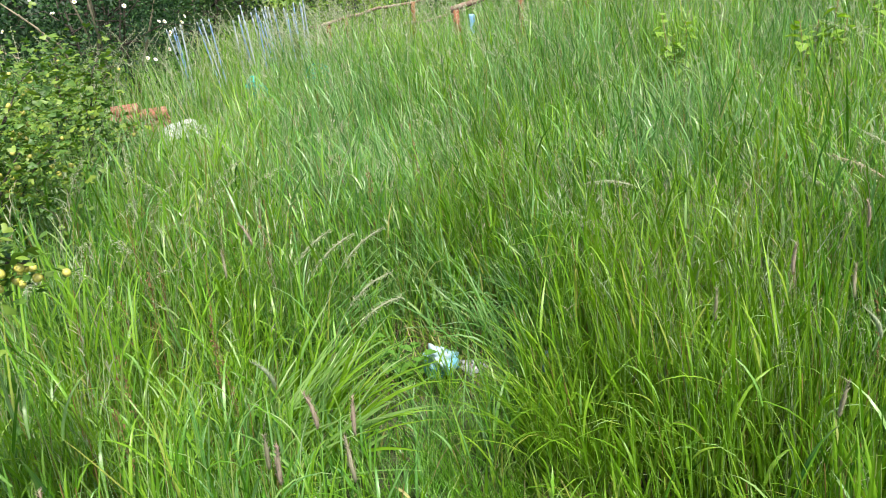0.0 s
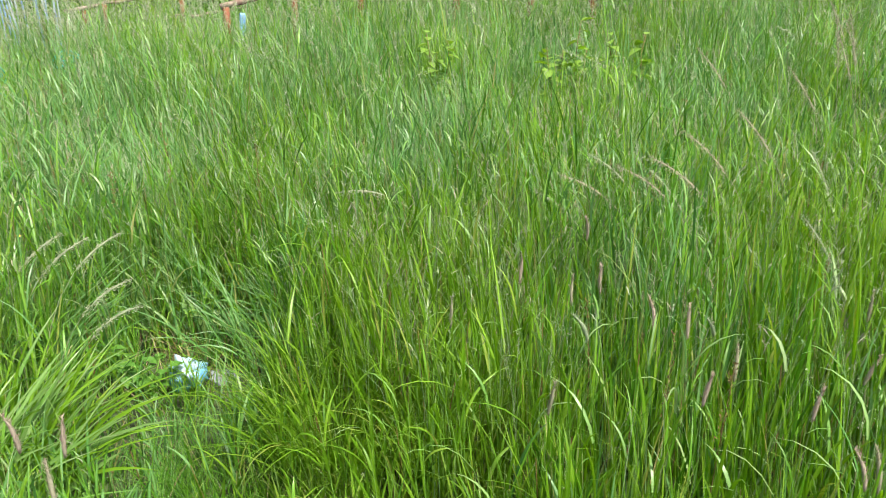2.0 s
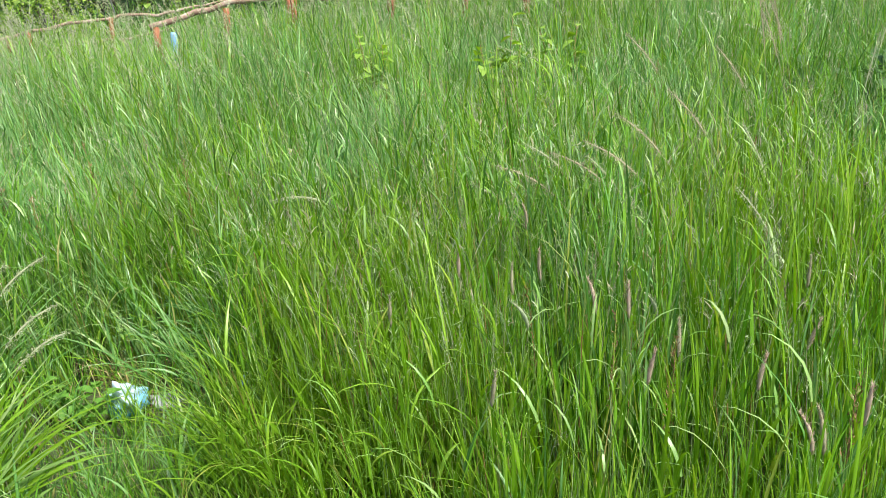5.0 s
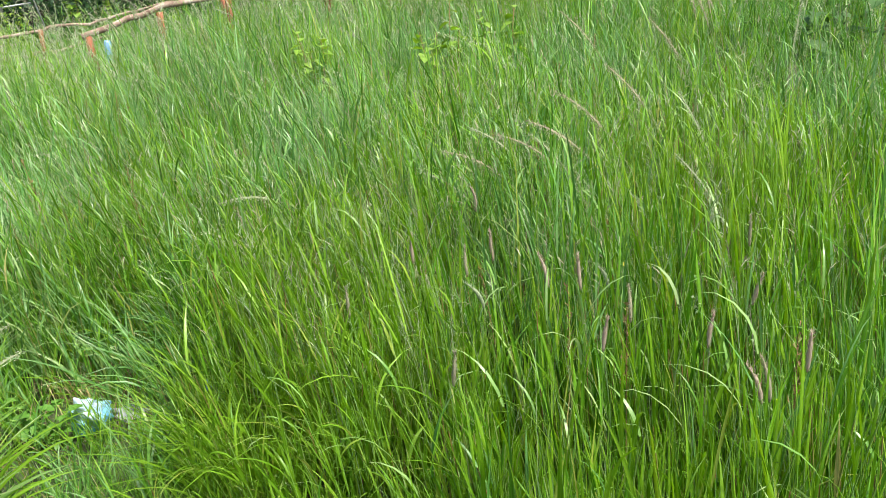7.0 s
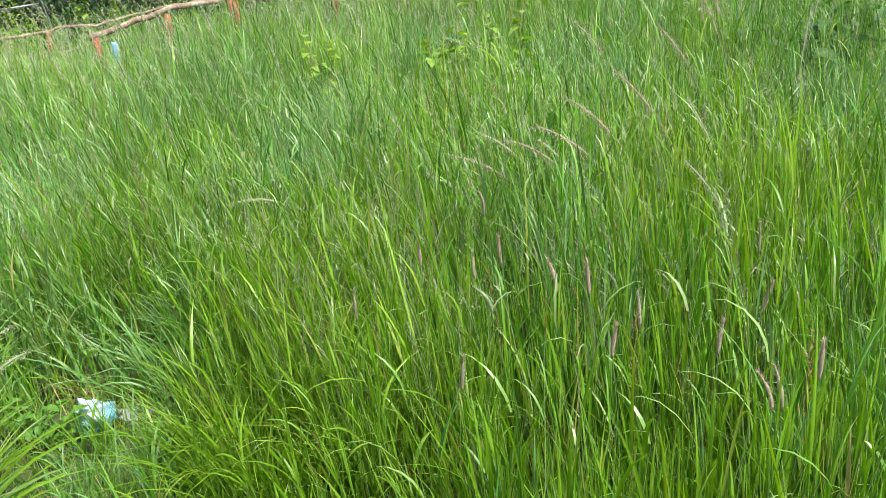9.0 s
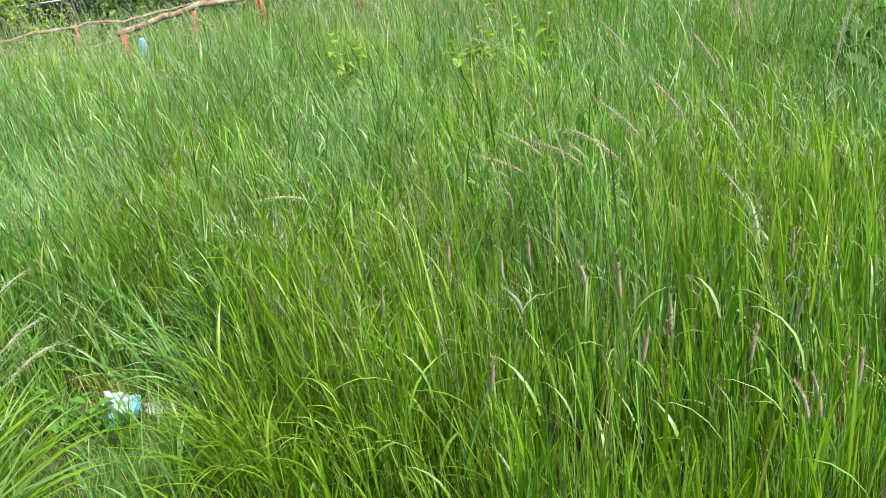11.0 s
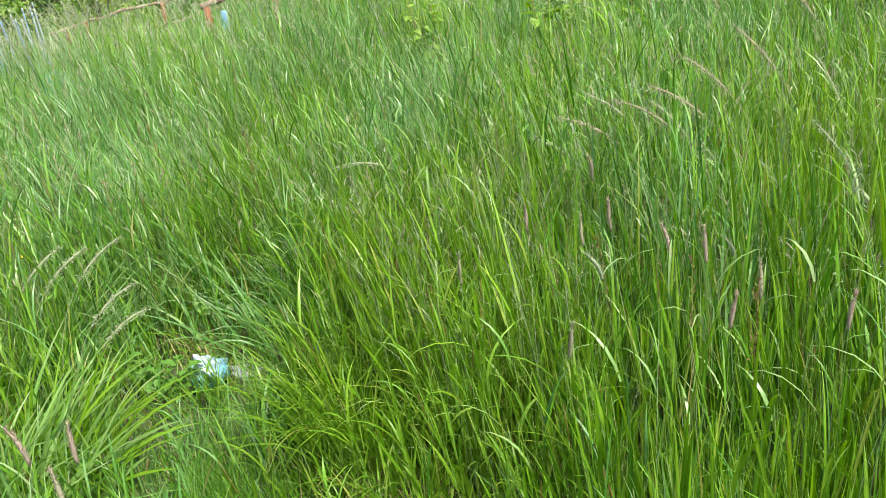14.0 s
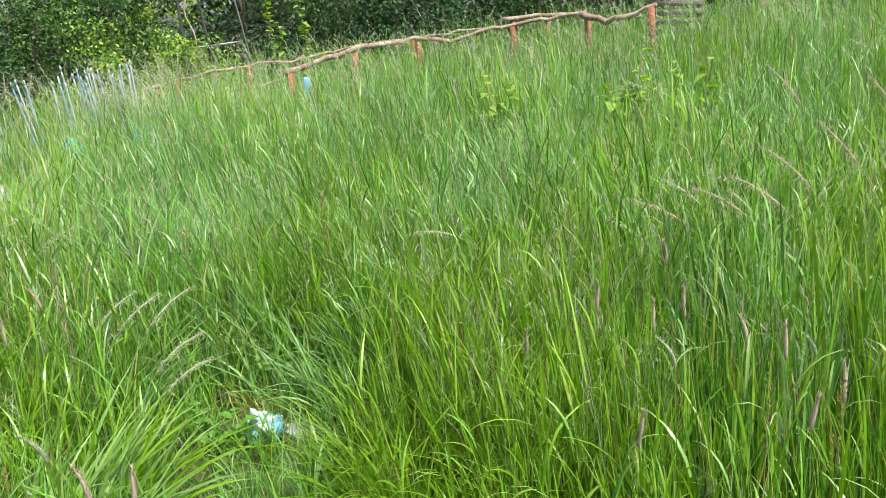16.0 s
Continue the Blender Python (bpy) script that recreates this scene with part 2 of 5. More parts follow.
def thing(name, m, label, category, group="", kind=""):
    ob = new(name)
    ob.empty_display_size = 0.1
    ob.matrix_basis = m
    return tagged(ob, label, category, group, kind)


def tube(points, radii, sides=8, wobble=0.0, seed=0):
    """A closed round bar along points with a radius at each, slightly uneven."""
    r = np.random.default_rng(seed)
    pts = np.asarray(points, float)
    k = len(pts)
    tang = np.gradient(pts, axis=0)
    tang /= np.linalg.norm(tang, axis=1)[:, None] + 1e-9
    ref = np.array([0, 0, 1.0]) if abs(tang[0, 2]) < 0.9 else np.array([1.0, 0, 0])
    a = np.cross(tang, ref)
    a /= np.linalg.norm(a, axis=1)[:, None] + 1e-9
    b = np.cross(tang, a)
    ang = np.linspace(0, 2 * np.pi, sides, endpoint=False)
    rad = np.asarray(radii, float)[:, None] * (1 + wobble * r.standard_normal((k, sides)))
    v = pts[:, None] + rad[..., None] * (np.cos(ang)[None, :, None] * a[:, None] + np.sin(ang)[None, :, None] * b[:, None])
    v = np.concatenate([v.reshape(-1, 3), pts[:1], pts[-1:]])
    q = [[i * sides + j, i * sides + (j + 1) % sides, (i + 1) * sides + (j + 1) % sides, (i + 1) * sides + j] for i in range(k - 1) for j in range(sides)]
    t = [[k * sides, (j + 1) % sides, j] for j in range(sides)] + [[k * sides + 1, (k - 1) * sides + j, (k - 1) * sides + (j + 1) % sides] for j in range(sides)]
    return v, np.array(t), np.array(q)


def tube_mesh(name, points, radii, material, sides=8, wobble=0.0, seed=0):
    v, t, q = tube(points, radii, sides, wobble, seed)
    return Heap().add(v, t, q).mesh(name, material, True)


# ---------- ground ----------
gx = np.concatenate([[-900, -300, -80, -30], np.linspace(-14, 14, 85), [30, 80, 300, 900]])
gy = np.concatenate([[-900, -300, -80, -20], np.linspace(-6, 18, 73), [30, 80, 300, 900]])
GX, GY = np.meshgrid(gx, gy)
gv = np.stack([GX, GY, ground_height(GX, GY)], -1).reshape(-1, 3)
nxg = len(gx)
gq = np.array([[j * nxg + i, j * nxg + i + 1, (j + 1) * nxg + i + 1, (j + 1) * nxg + i] for j in range(len(gy) - 1) for i in range(nxg - 1)])
tagged(new("ground", array_mesh("ground", gv, gq, SOIL, smooth=True)), "dark mossy earth under the meadow", "ground", kind="structure")

# ---------- meadow ----------
TRAIL = np.array([(0.2, -6.0), (0.1, -2.5), (-0.05, -0.6), (-0.25, 0.5), (-0.62, 1.5), (-0.86, 2.45)])


def trail_distance(x, y):
    """How far a place lies from the trodden trail."""
    best = np.full(np.shape(x), 99.0)
    for (x0, y0), (x1, y1) in zip(TRAIL[:-1], TRAIL[1:]):
        t = clip01(((x - x0) * (x1 - x0) + (y - y0) * (y1 - y0)) / ((x1 - x0) ** 2 + (y1 - y0) ** 2))
        best = np.minimum(best, np.hypot(x - x0 - t * (x1 - x0), y - y0 - t * (y1 - y0)))
    return best


def patchy(x, y, a=0.0):
    return 0.5 + 0.25 * np.sin(2.3 * x + 1.1 * y + a) + 0.25 * np.sin(1.3 * y - 2.9 * x + 2.1 * a + 1)


def spread(n, r0, r1, a0=-46, a1=58):
    """Random places in a fan round the origin; angles from +y towards -x."""
    r = np.sqrt(rng.uniform(r0 ** 2, r1 ** 2, n))
    a = np.radians(rng.uniform(a0, a1, n) + rng.normal(0, 4, n))
    return -r * np.sin(a), r * np.cos(a)


def with_ground(x, y, lift=-0.01):
    return np.stack([x, y, ground_height(x, y) + lift], -1)


def prism(lines, radius):
    """Thin three-sided stems along centre lines. -> verts, tris, quads"""
    n, k, _ = lines.shape
    ang = np.array([0, 2.094, 4.189])
    ring = np.stack([np.cos(ang), np.sin(ang), 0 * ang], -1)
    shrink = np.linspace(1, 0.55, k)
    v = lines[:, :, None] + ring[None, None] * (radius[:, None] * shrink[None])[:, :, None, None]
    q = np.array([[i * 3 + j, i * 3 + (j + 1) % 3, i * 3 + 3 + (j + 1) % 3, i * 3 + 3 + j] for i in range(k - 1) for j in range(3)])
    q = (q[None] + (np.arange(n) * 3 * k)[:, None, None]).reshape(-1, 4)
    s = np.broadcast_to(np.repeat(np.linspace(0, 0.7, k), 3), (n, 3 * k))
    return v.reshape(-1, 3), None, q, np.stack([s, s], -1).reshape(-1, 2)


SWARD = {"green": Heap(), "blue": Heap(), "bright": Heap(), "stem": Heap()}
HEADS = {"pale": Heap(), "green": Heap(), "tan": Heap()}


def sort_blades(x, y, lines, width, turn, own=None, fold=0.0):
    """Shares blades out to the three tones of the meadow, patch by patch and tuft by tuft."""
    tone = patchy(1.6 * x, 1.6 * y, 4.0) + rng.normal(0, 0.16, len(x)) + (0 if own is None else own)
    tone += 0.55 * np.exp(-((x - 0.0) ** 2 + (y - 2.0) ** 2) / 0.6) - 0.6 * np.exp(-((x + 1.6) ** 2 + (y - 4.3) ** 2) / 0.35)
    tone += 0.08 * clip01((y - 4.5) / 2) - 0.12 * stand(x, y)
    tone += 0.4 * np.exp(-((x - 1.5) ** 2 + (y - 2.4) ** 2) / 1.0)
    tone += 0.16 * np.exp(-((x ** 2 + y ** 2) / 7.0) ** 2)
    # the blue share is widened so that more blades carry the painted sky sheen
    for key, mask in (("blue", tone < 0.36), ("green", (tone >= 0.36) & (tone < 0.74)), ("bright", tone >= 0.74)):
        if mask.any():
            SWARD[key].add(*blade_strip(lines[mask], width[mask], turn[mask], fold=fold))


# places where the grass stays low: x, y, reach, share of its height
CLEARINGS = [(-3.35, 5.85, 0.5, 0.6), (-4.35, 5.45, 0.75, 0.36), (-3.75, 5.55, 0.6, 0.2), (-3.35, 4.9, 0.6, 0.42), (-1.6, 4.05, 0.42, 0.55), (-1.35, 3.65, 0.32, 0.75), (-4.0, 6.75, 0.40, 0.6), (-1.12, 2.05, 0.30, 0.25), (-1.3, 1.75, 0.25, 0.5), (0.8, 4.6, 0.42, 0.72), (0.05, 4.95, 0.32, 0.75), (0.5, 2.25, 0.15, 0.4), (0.66, 1.42, 0.16, 0.3), (-1.95, 7.35, 0.40, 0.72), (-0.45, 2.1, 0.22, 0.55), (-0.33, 1.55, 0.36, 0.28), (-0.20, 1.1, 0.38, 0.25), (0.02, 1.45, 0.22, 0.35), (-0.98, 2.92, 0.30, 0.72), (-1.05, 3.45, 0.42, 0.9)]


# and where it grows rank
RANK_SPOTS = [(-2.1, 1.6, 0.42, 0.45), (-2.6, 2.7, 0.5, 0.45), (-3.7, 3.7, 0.5, 0.30)]


def tall_here(x, y):
    """Relative height of the sward: low on the trail and round the litter, lower by the fence."""
    near = clip01((trail_distance(x, y) - 0.12) / 0.42)
    bag = clip01((np.hypot((x + 0.86), (y - 2.48) * 0.75) - 0.15) / 0.28)
    for cx, cy, cr, low in CLEARINGS:
        bag = bag * (1 - (1 - low) * np.exp(-((x - cx) ** 2 + (y - cy) ** 2) / cr ** 2))
    for cx, cy, cr, more in RANK_SPOTS:
        bag = bag * (1 + more * np.exp(-((x - cx) ** 2 + (y - cy) ** 2) / cr ** 2))
    return (0.40 + 0.60 * near) * (0.30 + 0.70 * bag) * (1 + 0.09 * clip01((y - 3.6) / 1.5) + 0.06 * clip01((x + 0.5) / 1.5) * clip01((y - 5.5) / 1.5)), near * np.minimum(bag, 1)


def wind(x, y):
    """Where the sward is pressed over, and how far: towards -x on the open slope, hardly at all in the tall stand."""
    far_left = clip01((-0.7 - x) / 1.0) * clip01((y - 2.6) / 1.0)
    return np.where(far_left > 0.2, 2.55, 2.8) + 1.1 * np.sin(1.9 * x + 0.7 * y) * (1 - far_left), 0.05 + 0.09 * far_left


def stand(x, y):
    """How stiffly the grass stands up: most of all in the thick stand beside the trail."""
    return np.maximum(clip01((x - 0.12) / 0.25) * clip01((2.9 - y) / 0.6), 0.36 * clip01((x + 0.75 + 0.1 * y) / 0.4))


def tufted(n, per, r0, r1, a0, a1, loose):
    """Places gathered into tufts. -> x, y, the angle away from the tuft's middle, how far out, tuft's own size and tone"""
    cx, cy = spread(max(1, n // per), r0, r1, a0, a1)
    a = rng.uniform(0, 6.28, (len(cx), per))
    d = loose * np.sqrt(rng.random((len(cx), per)))
    d = d * rng.uniform(0.5, 1.3, len(cx))[:, None]
    x, y = (cx[:, None] + d * np.cos(a)).ravel(), (cy[:, None] + d * np.sin(a)).ravel()
    size, tone = np.repeat(rng.uniform(0.80, 1.08, len(cx)), per), np.repeat(rng.normal(0, 0.24, len(cx)), per)
    keep = np.hypot(x, y) > 0.7
    return x[keep], y[keep], a.ravel()[keep], (d / loose).ravel()[keep], size[keep], tone[keep]


def basal_leaves(n, r0, r1, seg, wide, tall, a0=-46, a1=58, per=9, loose=0.06, fold=0.0):
    """Leaves from the ground, tuft by tuft: some straight, some with a nodding end, some arching right over."""
    x, y, away, out, own, tone = tufted(n, per, r0, r1, a0, a1, loose)
    n = len(x)
    stiff = stand(x, y)
    keep = rng.random(n) > 0.45 * np.maximum(stiff - 0.36, 0) / 0.64
    x, y, away, out, own, tone, stiff = x[keep], y[keep], away[keep], out[keep], own[keep], tone[keep], stiff[keep]
    n = len(x)
    size, near = tall_here(x, y)
    h = rng.uniform(*tall, n) * own * (0.86 + 0.28 * patchy(x, y)) * size
    blow, push = wind(x, y)
    way = np.where(rng.random(n) < 0.25 + push, rng.normal(blow, 0.6), away + rng.normal(0, 0.7, n))
    lean0 = (np.abs(rng.normal(0.04, 0.08, n)) + 0.16 * out) * (1 - 0.6 * stiff) + 0.4 * push + (1 - near) * np.abs(rng.normal(0.2, 0.3, n))
    kind = rng.random(n) * (1 - 0.45 * stiff)
    lean1 = lean0 + np.where(kind < 0.36, rng.uniform(0.03, 0.35, n), np.where(kind < 0.72, rng.uniform(0.7, 2.1, n), rng.uniform(1.1, 2.4, n)))
    bend = np.where(kind < 0.36, 2.0, np.where(kind < 0.72, rng.uniform(2.5, 5.0, n), rng.uniform(1.2, 2.0, n)))
    lines = curves_from(with_ground(x, y), h, way, lean0, lean1, bend, seg)
    sort_blades(x, y, lines, rng.uniform(*wide, n), rng.uniform(0, np.pi, n), tone, fold)


def seed_heads(lines, way, lean, big, sprays):
    """Loose flower heads at the ends of stems: short sprays set round a nodding axis."""
    n = len(lines)
    axis = curves_from(lines[:, -1], rng.uniform(0.07, 0.16, n) * big, way, lean, lean + rng.uniform(0.1, 1.1, n), np.full(n, 1.5), 4)
    kinds = rng.random(n)
    for key, mask in (("pale", kinds < 0.45), ("green", (kinds >= 0.45) & (kinds < 0.75)), ("tan", kinds >= 0.75)):
        ax, w, le = axis[mask], way[mask], lean[mask]
        m = len(ax)
        HEADS[key].add(*blade_strip(ax[:, ::2], np.full(m, 0.0022 * big), rng.uniform(0, 3.14, m), 0.5, 1.0))
        for j in range(sprays):
            f = np.minimum((j + rng.random(m)) / sprays, 0.98) * 4
            i = f.astype(int)
            u = (f - i)[:, None]
            at = np.arange(m)
            p = ax[at, i] * (1 - u) + ax[at, np.minimum(i + 1, 4)] * u
            out = le + rng.uniform(0.0, 0.7, m)
            spray = curves_from(p, rng.uniform(0.024, 0.050, m) * big, w + rng.normal(0, 1.6, m), out, out + rng.uniform(0.1, 0.9, m), np.full(m, 1.2), 2)
            HEADS[key].add(*blade_strip(spray, rng.uniform(0.0022, 0.0042, m) * big, rng.uniform(0, 3.14, m), 0.6, 0.5))


def culms(n, r0, r1, seg, wide, tall, leaves=4, solid=True, thin=(0.0009, 0.0017), a0=-46, a1=58, per=5, loose=0.07, fold=0.0, leaf=(0.10, 0.27), headed=0.0, big=1.0, sprays=6):
    """Upright flowering stems with short leaves set along their upper part, which stand off and droop."""
    x, y, away, out, own, tone = tufted(n, per, r0, r1, a0, a1, loose)
    keep = rng.random(len(x)) < 0.2 + 0.8 * tall_here(x, y)[1]
    x, y, away, out, own, tone = x[keep], y[keep], away[keep], out[keep], own[keep], tone[keep]
    n = len(x)
    size, near = tall_here(x, y)
    h = rng.uniform(*tall, n) * own * (0.9 + 0.2 * patchy(x, y, 2.0)) * size
    blow, push = wind(x, y)
    way = np.where(rng.random(n) < 0.35 + push, rng.normal(blow, 0.6), away + rng.normal(0, 0.5, n))
    lean0 = np.abs(rng.normal(0.02, 0.05, n)) + 0.05 * out + 0.5 * push
    lean1 = lean0 + np.abs(rng.normal(0.06, 0.10, n))
    lines = curves_from(with_ground(x, y), h, way, lean0, lean1, np.full(n, 2.0), 4)
    if solid:
        SWARD["stem"].add(*prism(lines[:, ::2], rng.uniform(*thin, n)))
    else:
        SWARD["stem"].add(*blade_strip(lines[:, ::2], 2 * rng.uniform(*thin, n), rng.uniform(0, 3.14, n), 0.4, 1.0))
    top = rng.random(n) < headed * near
    if top.any():
        seed_heads(lines[top], way[top], lean1[top], big, sprays)
    for j in range(leaves):
        f = np.clip(0.28 + 0.66 * (j + rng.random(n)) / leaves, 0, 0.96) * 4
        i = np.minimum(f.astype(int), 3)
        u = (f - i)[:, None]
        at = np.arange(n)
        p = lines[at, i] * (1 - u) + lines[at, i + 1] * u
        w = np.where(rng.random(n) < 0.3, rng.normal(blow, 0.8), rng.uniform(0, 6.28, n))
        stiff = stand(x, y)
        l0 = rng.uniform(0.10, 0.55, n) * (1 - 0.6 * stiff)
        kind = rng.random(n) * (1 - 0.45 * stiff)
        l1 = l0 + np.where(kind < 0.42, rng.uniform(0.0, 0.35, n), np.where(kind < 0.75, rng.uniform(0.5, 1.4, n), rng.uniform(1.4, 2.5, n)))
        ll = rng.uniform(*leaf, n) * (0.6 + 0.4 * size) * (1 + 0.25 * stiff)
        sort_blades(x, y, curves_from(p, ll, w, l0, l1, rng.uniform(0.8, 3.2, n), seg), rng.uniform(*wide, n), w + np.pi / 2 + rng.normal(0, 0.6, n), tone, fold)


def stuff(name, heap, material, label, category="grass", smooth=False):
    return tagged(new(name, heap.mesh(name, material, smooth)), label, category, kind="stuff")


basal_leaves(4700, 0.8, 2.0, 7, (0.0045, 0.0125), (0.36, 0.74), fold=0.16)
basal_leaves(15000, 2.0, 4.2, 5, (0.0045, 0.0105), (0.38, 0.76))
basal_leaves(17000, 4.2, 7.4, 4, (0.0045, 0.0092), (0.44, 0.80))
basal_leaves(12000, 7.4, 11.5, 3, (0.006, 0.0105), (0.5, 0.85))
basal_leaves(16000, 0.7, 7.0, 3, (0.010, 0.018), (0.4, 0.8), 56, 316, 3, 0.2)
basal_leaves(9000, 7.0, 13.0, 3, (0.014, 0.026), (0.4, 0.8), 56, 316, 3, 0.3)
culms(2100, 0.9, 2.0, 6, (0.005, 0.012), (0.54, 0.76), 3, True, (0.0016, 0.0031), fold=0.16)
culms(11000, 2.0, 4.2, 5, (0.0045, 0.0100), (0.56, 0.82), 3, True, (0.0013, 0.0024), leaf=(0.14, 0.34), headed=0.22)
culms(19000, 4.2, 7.4, 4, (0.0042, 0.0088), (0.60, 0.86), 2, False, (0.0020, 0.0032), leaf=(0.16, 0.36), headed=0.18, big=1.05, sprays=5)
culms(12000, 7.4, 11.5, 3, (0.006, 0.0095), (0.64, 0.92), 2, False, (0.0022, 0.0034), headed=0.13, big=1.3, sprays=4)
# thin pale strands that stand through the sward
strands = Heap()
arched = Heap()
for count, r0, r1, wide in ((1200, 1.2, 3.0, (0.0014, 0.0028)), (4500, 3.0, 5.5, (0.002, 0.0036)), (5500, 5.5, 9.0, (0.0028, 0.0044))):
    x, y = spread(count, r0, r1)
    size, open_ground = tall_here(x, y)
    x, y, size = x[open_ground > 0.6], y[open_ground > 0.6], size[open_ground > 0.6]
    n = len(x)
    blow, push = wind(x, y)
    lines = curves_from(with_ground(x, y), rng.uniform(0.66, 0.96, n) * size, np.where(rng.random(n) < 0.5, rng.normal(blow, 0.6), rng.uniform(0, 6.28, n)), np.abs(rng.normal(0.03, 0.06, n)) + 0.5 * push, np.abs(rng.normal(0.30, 0.40, n)) + 0.5 * push, np.full(n, 2.4), 4)
    strands.add(*blade_strip(lines, rng.uniform(*wide, n), rng.uniform(0, 3.14, n), 0.6, 0.9))
# pale leaves that leave their stems high up and arch over, flat side to the sky
for count, r0, r1, wide in ((480, 1.3, 3.0, (0.005, 0.0095)), (1900, 3.0, 5.5, (0.005, 0.009)), (1300, 5.5, 8.8, (0.006, 0.0095))):
    x, y = spread(count, r0, r1)
    size, open_ground = tall_here(x, y)
    x, y, size = x[open_ground > 0.4], y[open_ground > 0.4], size[open_ground > 0.4]
    n = len(x)
    w = np.where(rng.random(n) < 0.4, rng.normal(2.8, 0.9, n), rng.uniform(0, 6.28, n))
    root = with_ground(x, y)
    root[:, 2] += rng.uniform(0.42, 0.76, n) * size
    lines = curves_from(root, rng.uniform(0.10, 0.24, n), w, rng.uniform(0.1, 0.5, n), rng.uniform(1.5, 2.6, n), rng.uniform(1.0, 1.8, n), 5)
    arched.add(*blade_strip(lines, rng.uniform(*wide, n), w + np.pi / 2 + rng.normal(0, 0.35, n)))
stuff("arched_grass", arched, GRASS_ARCHED, "pale grey-green grass leaves that arch over")
stuff("fine_grass", strands, GRASS_FINE, "thin pale flowering grass strands through the meadow")
stuff("meadow_grass", SWARD["green"], GRASS, "tall green meadow grass growing over the hillside")
stuff("meadow_grass", SWARD["blue"], GRASS_BLUE_SHEEN, "bluish green meadow grass in soft patches, sky sheen in its colour")
stuff("meadow_grass", SWARD["bright"], GRASS_BRIGHT, "fresh yellow-green meadow grass in lush patches")
stuff("seed_heads", HEADS["pale"], HEAD_PALE, "pale straw-coloured seed heads over the meadow")
stuff("seed_heads", HEADS["green"], HEAD_GREEN, "grey-green seed heads over the meadow")
stuff("seed_heads", HEADS["tan"], HEAD_TAN, "pinkish tan seed heads over the meadow")
stuff("grass_stems", SWARD["stem"], STEM, "thin upright green grass stems in the meadow")

# dead leaves at the foot of the sward and on the trail
dry = Heap()
x, y = spread(7000, 0.8, 4.5)
n = len(x)
lines = curves_from(with_ground(x, y), rng.uniform(0.08, 0.34, n), rng.uniform(0, 6.28, n), rng.uniform(0.3, 1.3, n), rng.uniform(0.8, 1.9, n), np.full(n, 1.5), 3)
dry.add(*blade_strip(lines, rng.uniform(0.002, 0.005, n), rng.uniform(0, 3.1, n)))
# short fine grass on the trodden trail
fine = Heap()
n = 7500
u = rng.random(n) * (len(TRAIL) - 1.001)
i = u.astype(int)
at = TRAIL[i] + (TRAIL[i + 1] - TRAIL[i]) * (u - i)[:, None] + rng.normal(0, 0.2, (n, 2))
at = at[np.hypot(at[:, 0] + 0.93, at[:, 1] - 2.42) > 0.27]
n = len(at)
lines = curves_from(with_ground(at[:, 0], at[:, 1]), rng.uniform(0.12, 0.36, n), rng.uniform(0, 6.28, n), np.abs(rng.normal(0.2, 0.25, n)), rng.uniform(0.4, 1.8, n), np.full(n, 1.6), 4)
fine.add(*blade_strip(lines, rng.uniform(0.0014, 0.0032, n), rng.uniform(0, 3.1, n)))
stuff("trail_grass", fine, GRASS, "short fine trodden grass along the trail")
stuff("dry_grass", dry, THATCH, "straw-coloured dead grass at the foot of the meadow")


# ---------- hedge and trees ----------


def leaf_cloud(centres, radii, count, size, r, flat=0.75, ratio=0.55, hang=0.0):
    """Many small folded leaves round cluster centres."""
    k = r.integers(0, len(centres), count)
    d = r.standard_normal((count, 3))
    d /= np.linalg.norm(d, axis=1)[:, None]
    d *= (r.random(count) ** 0.3)[:, None] * radii[k][:, None]
    d[:, 2] *= flat
    p = centres[k] + d
    nor = d / (np.linalg.norm(d, axis=1)[:, None] + 1e-6) + 0.55 * r.standard_normal((count, 3)) + np.array([0, 0, 0.35])
    nor /= np.linalg.norm(nor, axis=1)[:, None]
    axis = np.cross(nor, r.standard_normal((count, 3)))
    axis[:, 2] -= 0.3 + hang
    axis -= nor * (axis * nor).sum(1)[:, None]
    axis /= np.linalg.norm(axis, axis=1)[:, None] + 1e-6
    side = np.cross(axis, nor)
    s = size * r.uniform(0.6, 1.35, count)[:, None]
    w = s * ratio * 0.5
    a, b = p, p + axis * s
    mid = p + axis * s * 0.45
    l, rr = mid - side * w + nor * w * 0.35, mid + side * w + nor * w * 0.35
    v = np.stack([a, rr, b, l], 1).reshape(-1, 3)
    base = (np.arange(count) * 4)[:, None]
    t = np.concatenate([base + np.array([[0, 1, 2]]), base + np.array([[0, 2, 3]])])
    return v, t


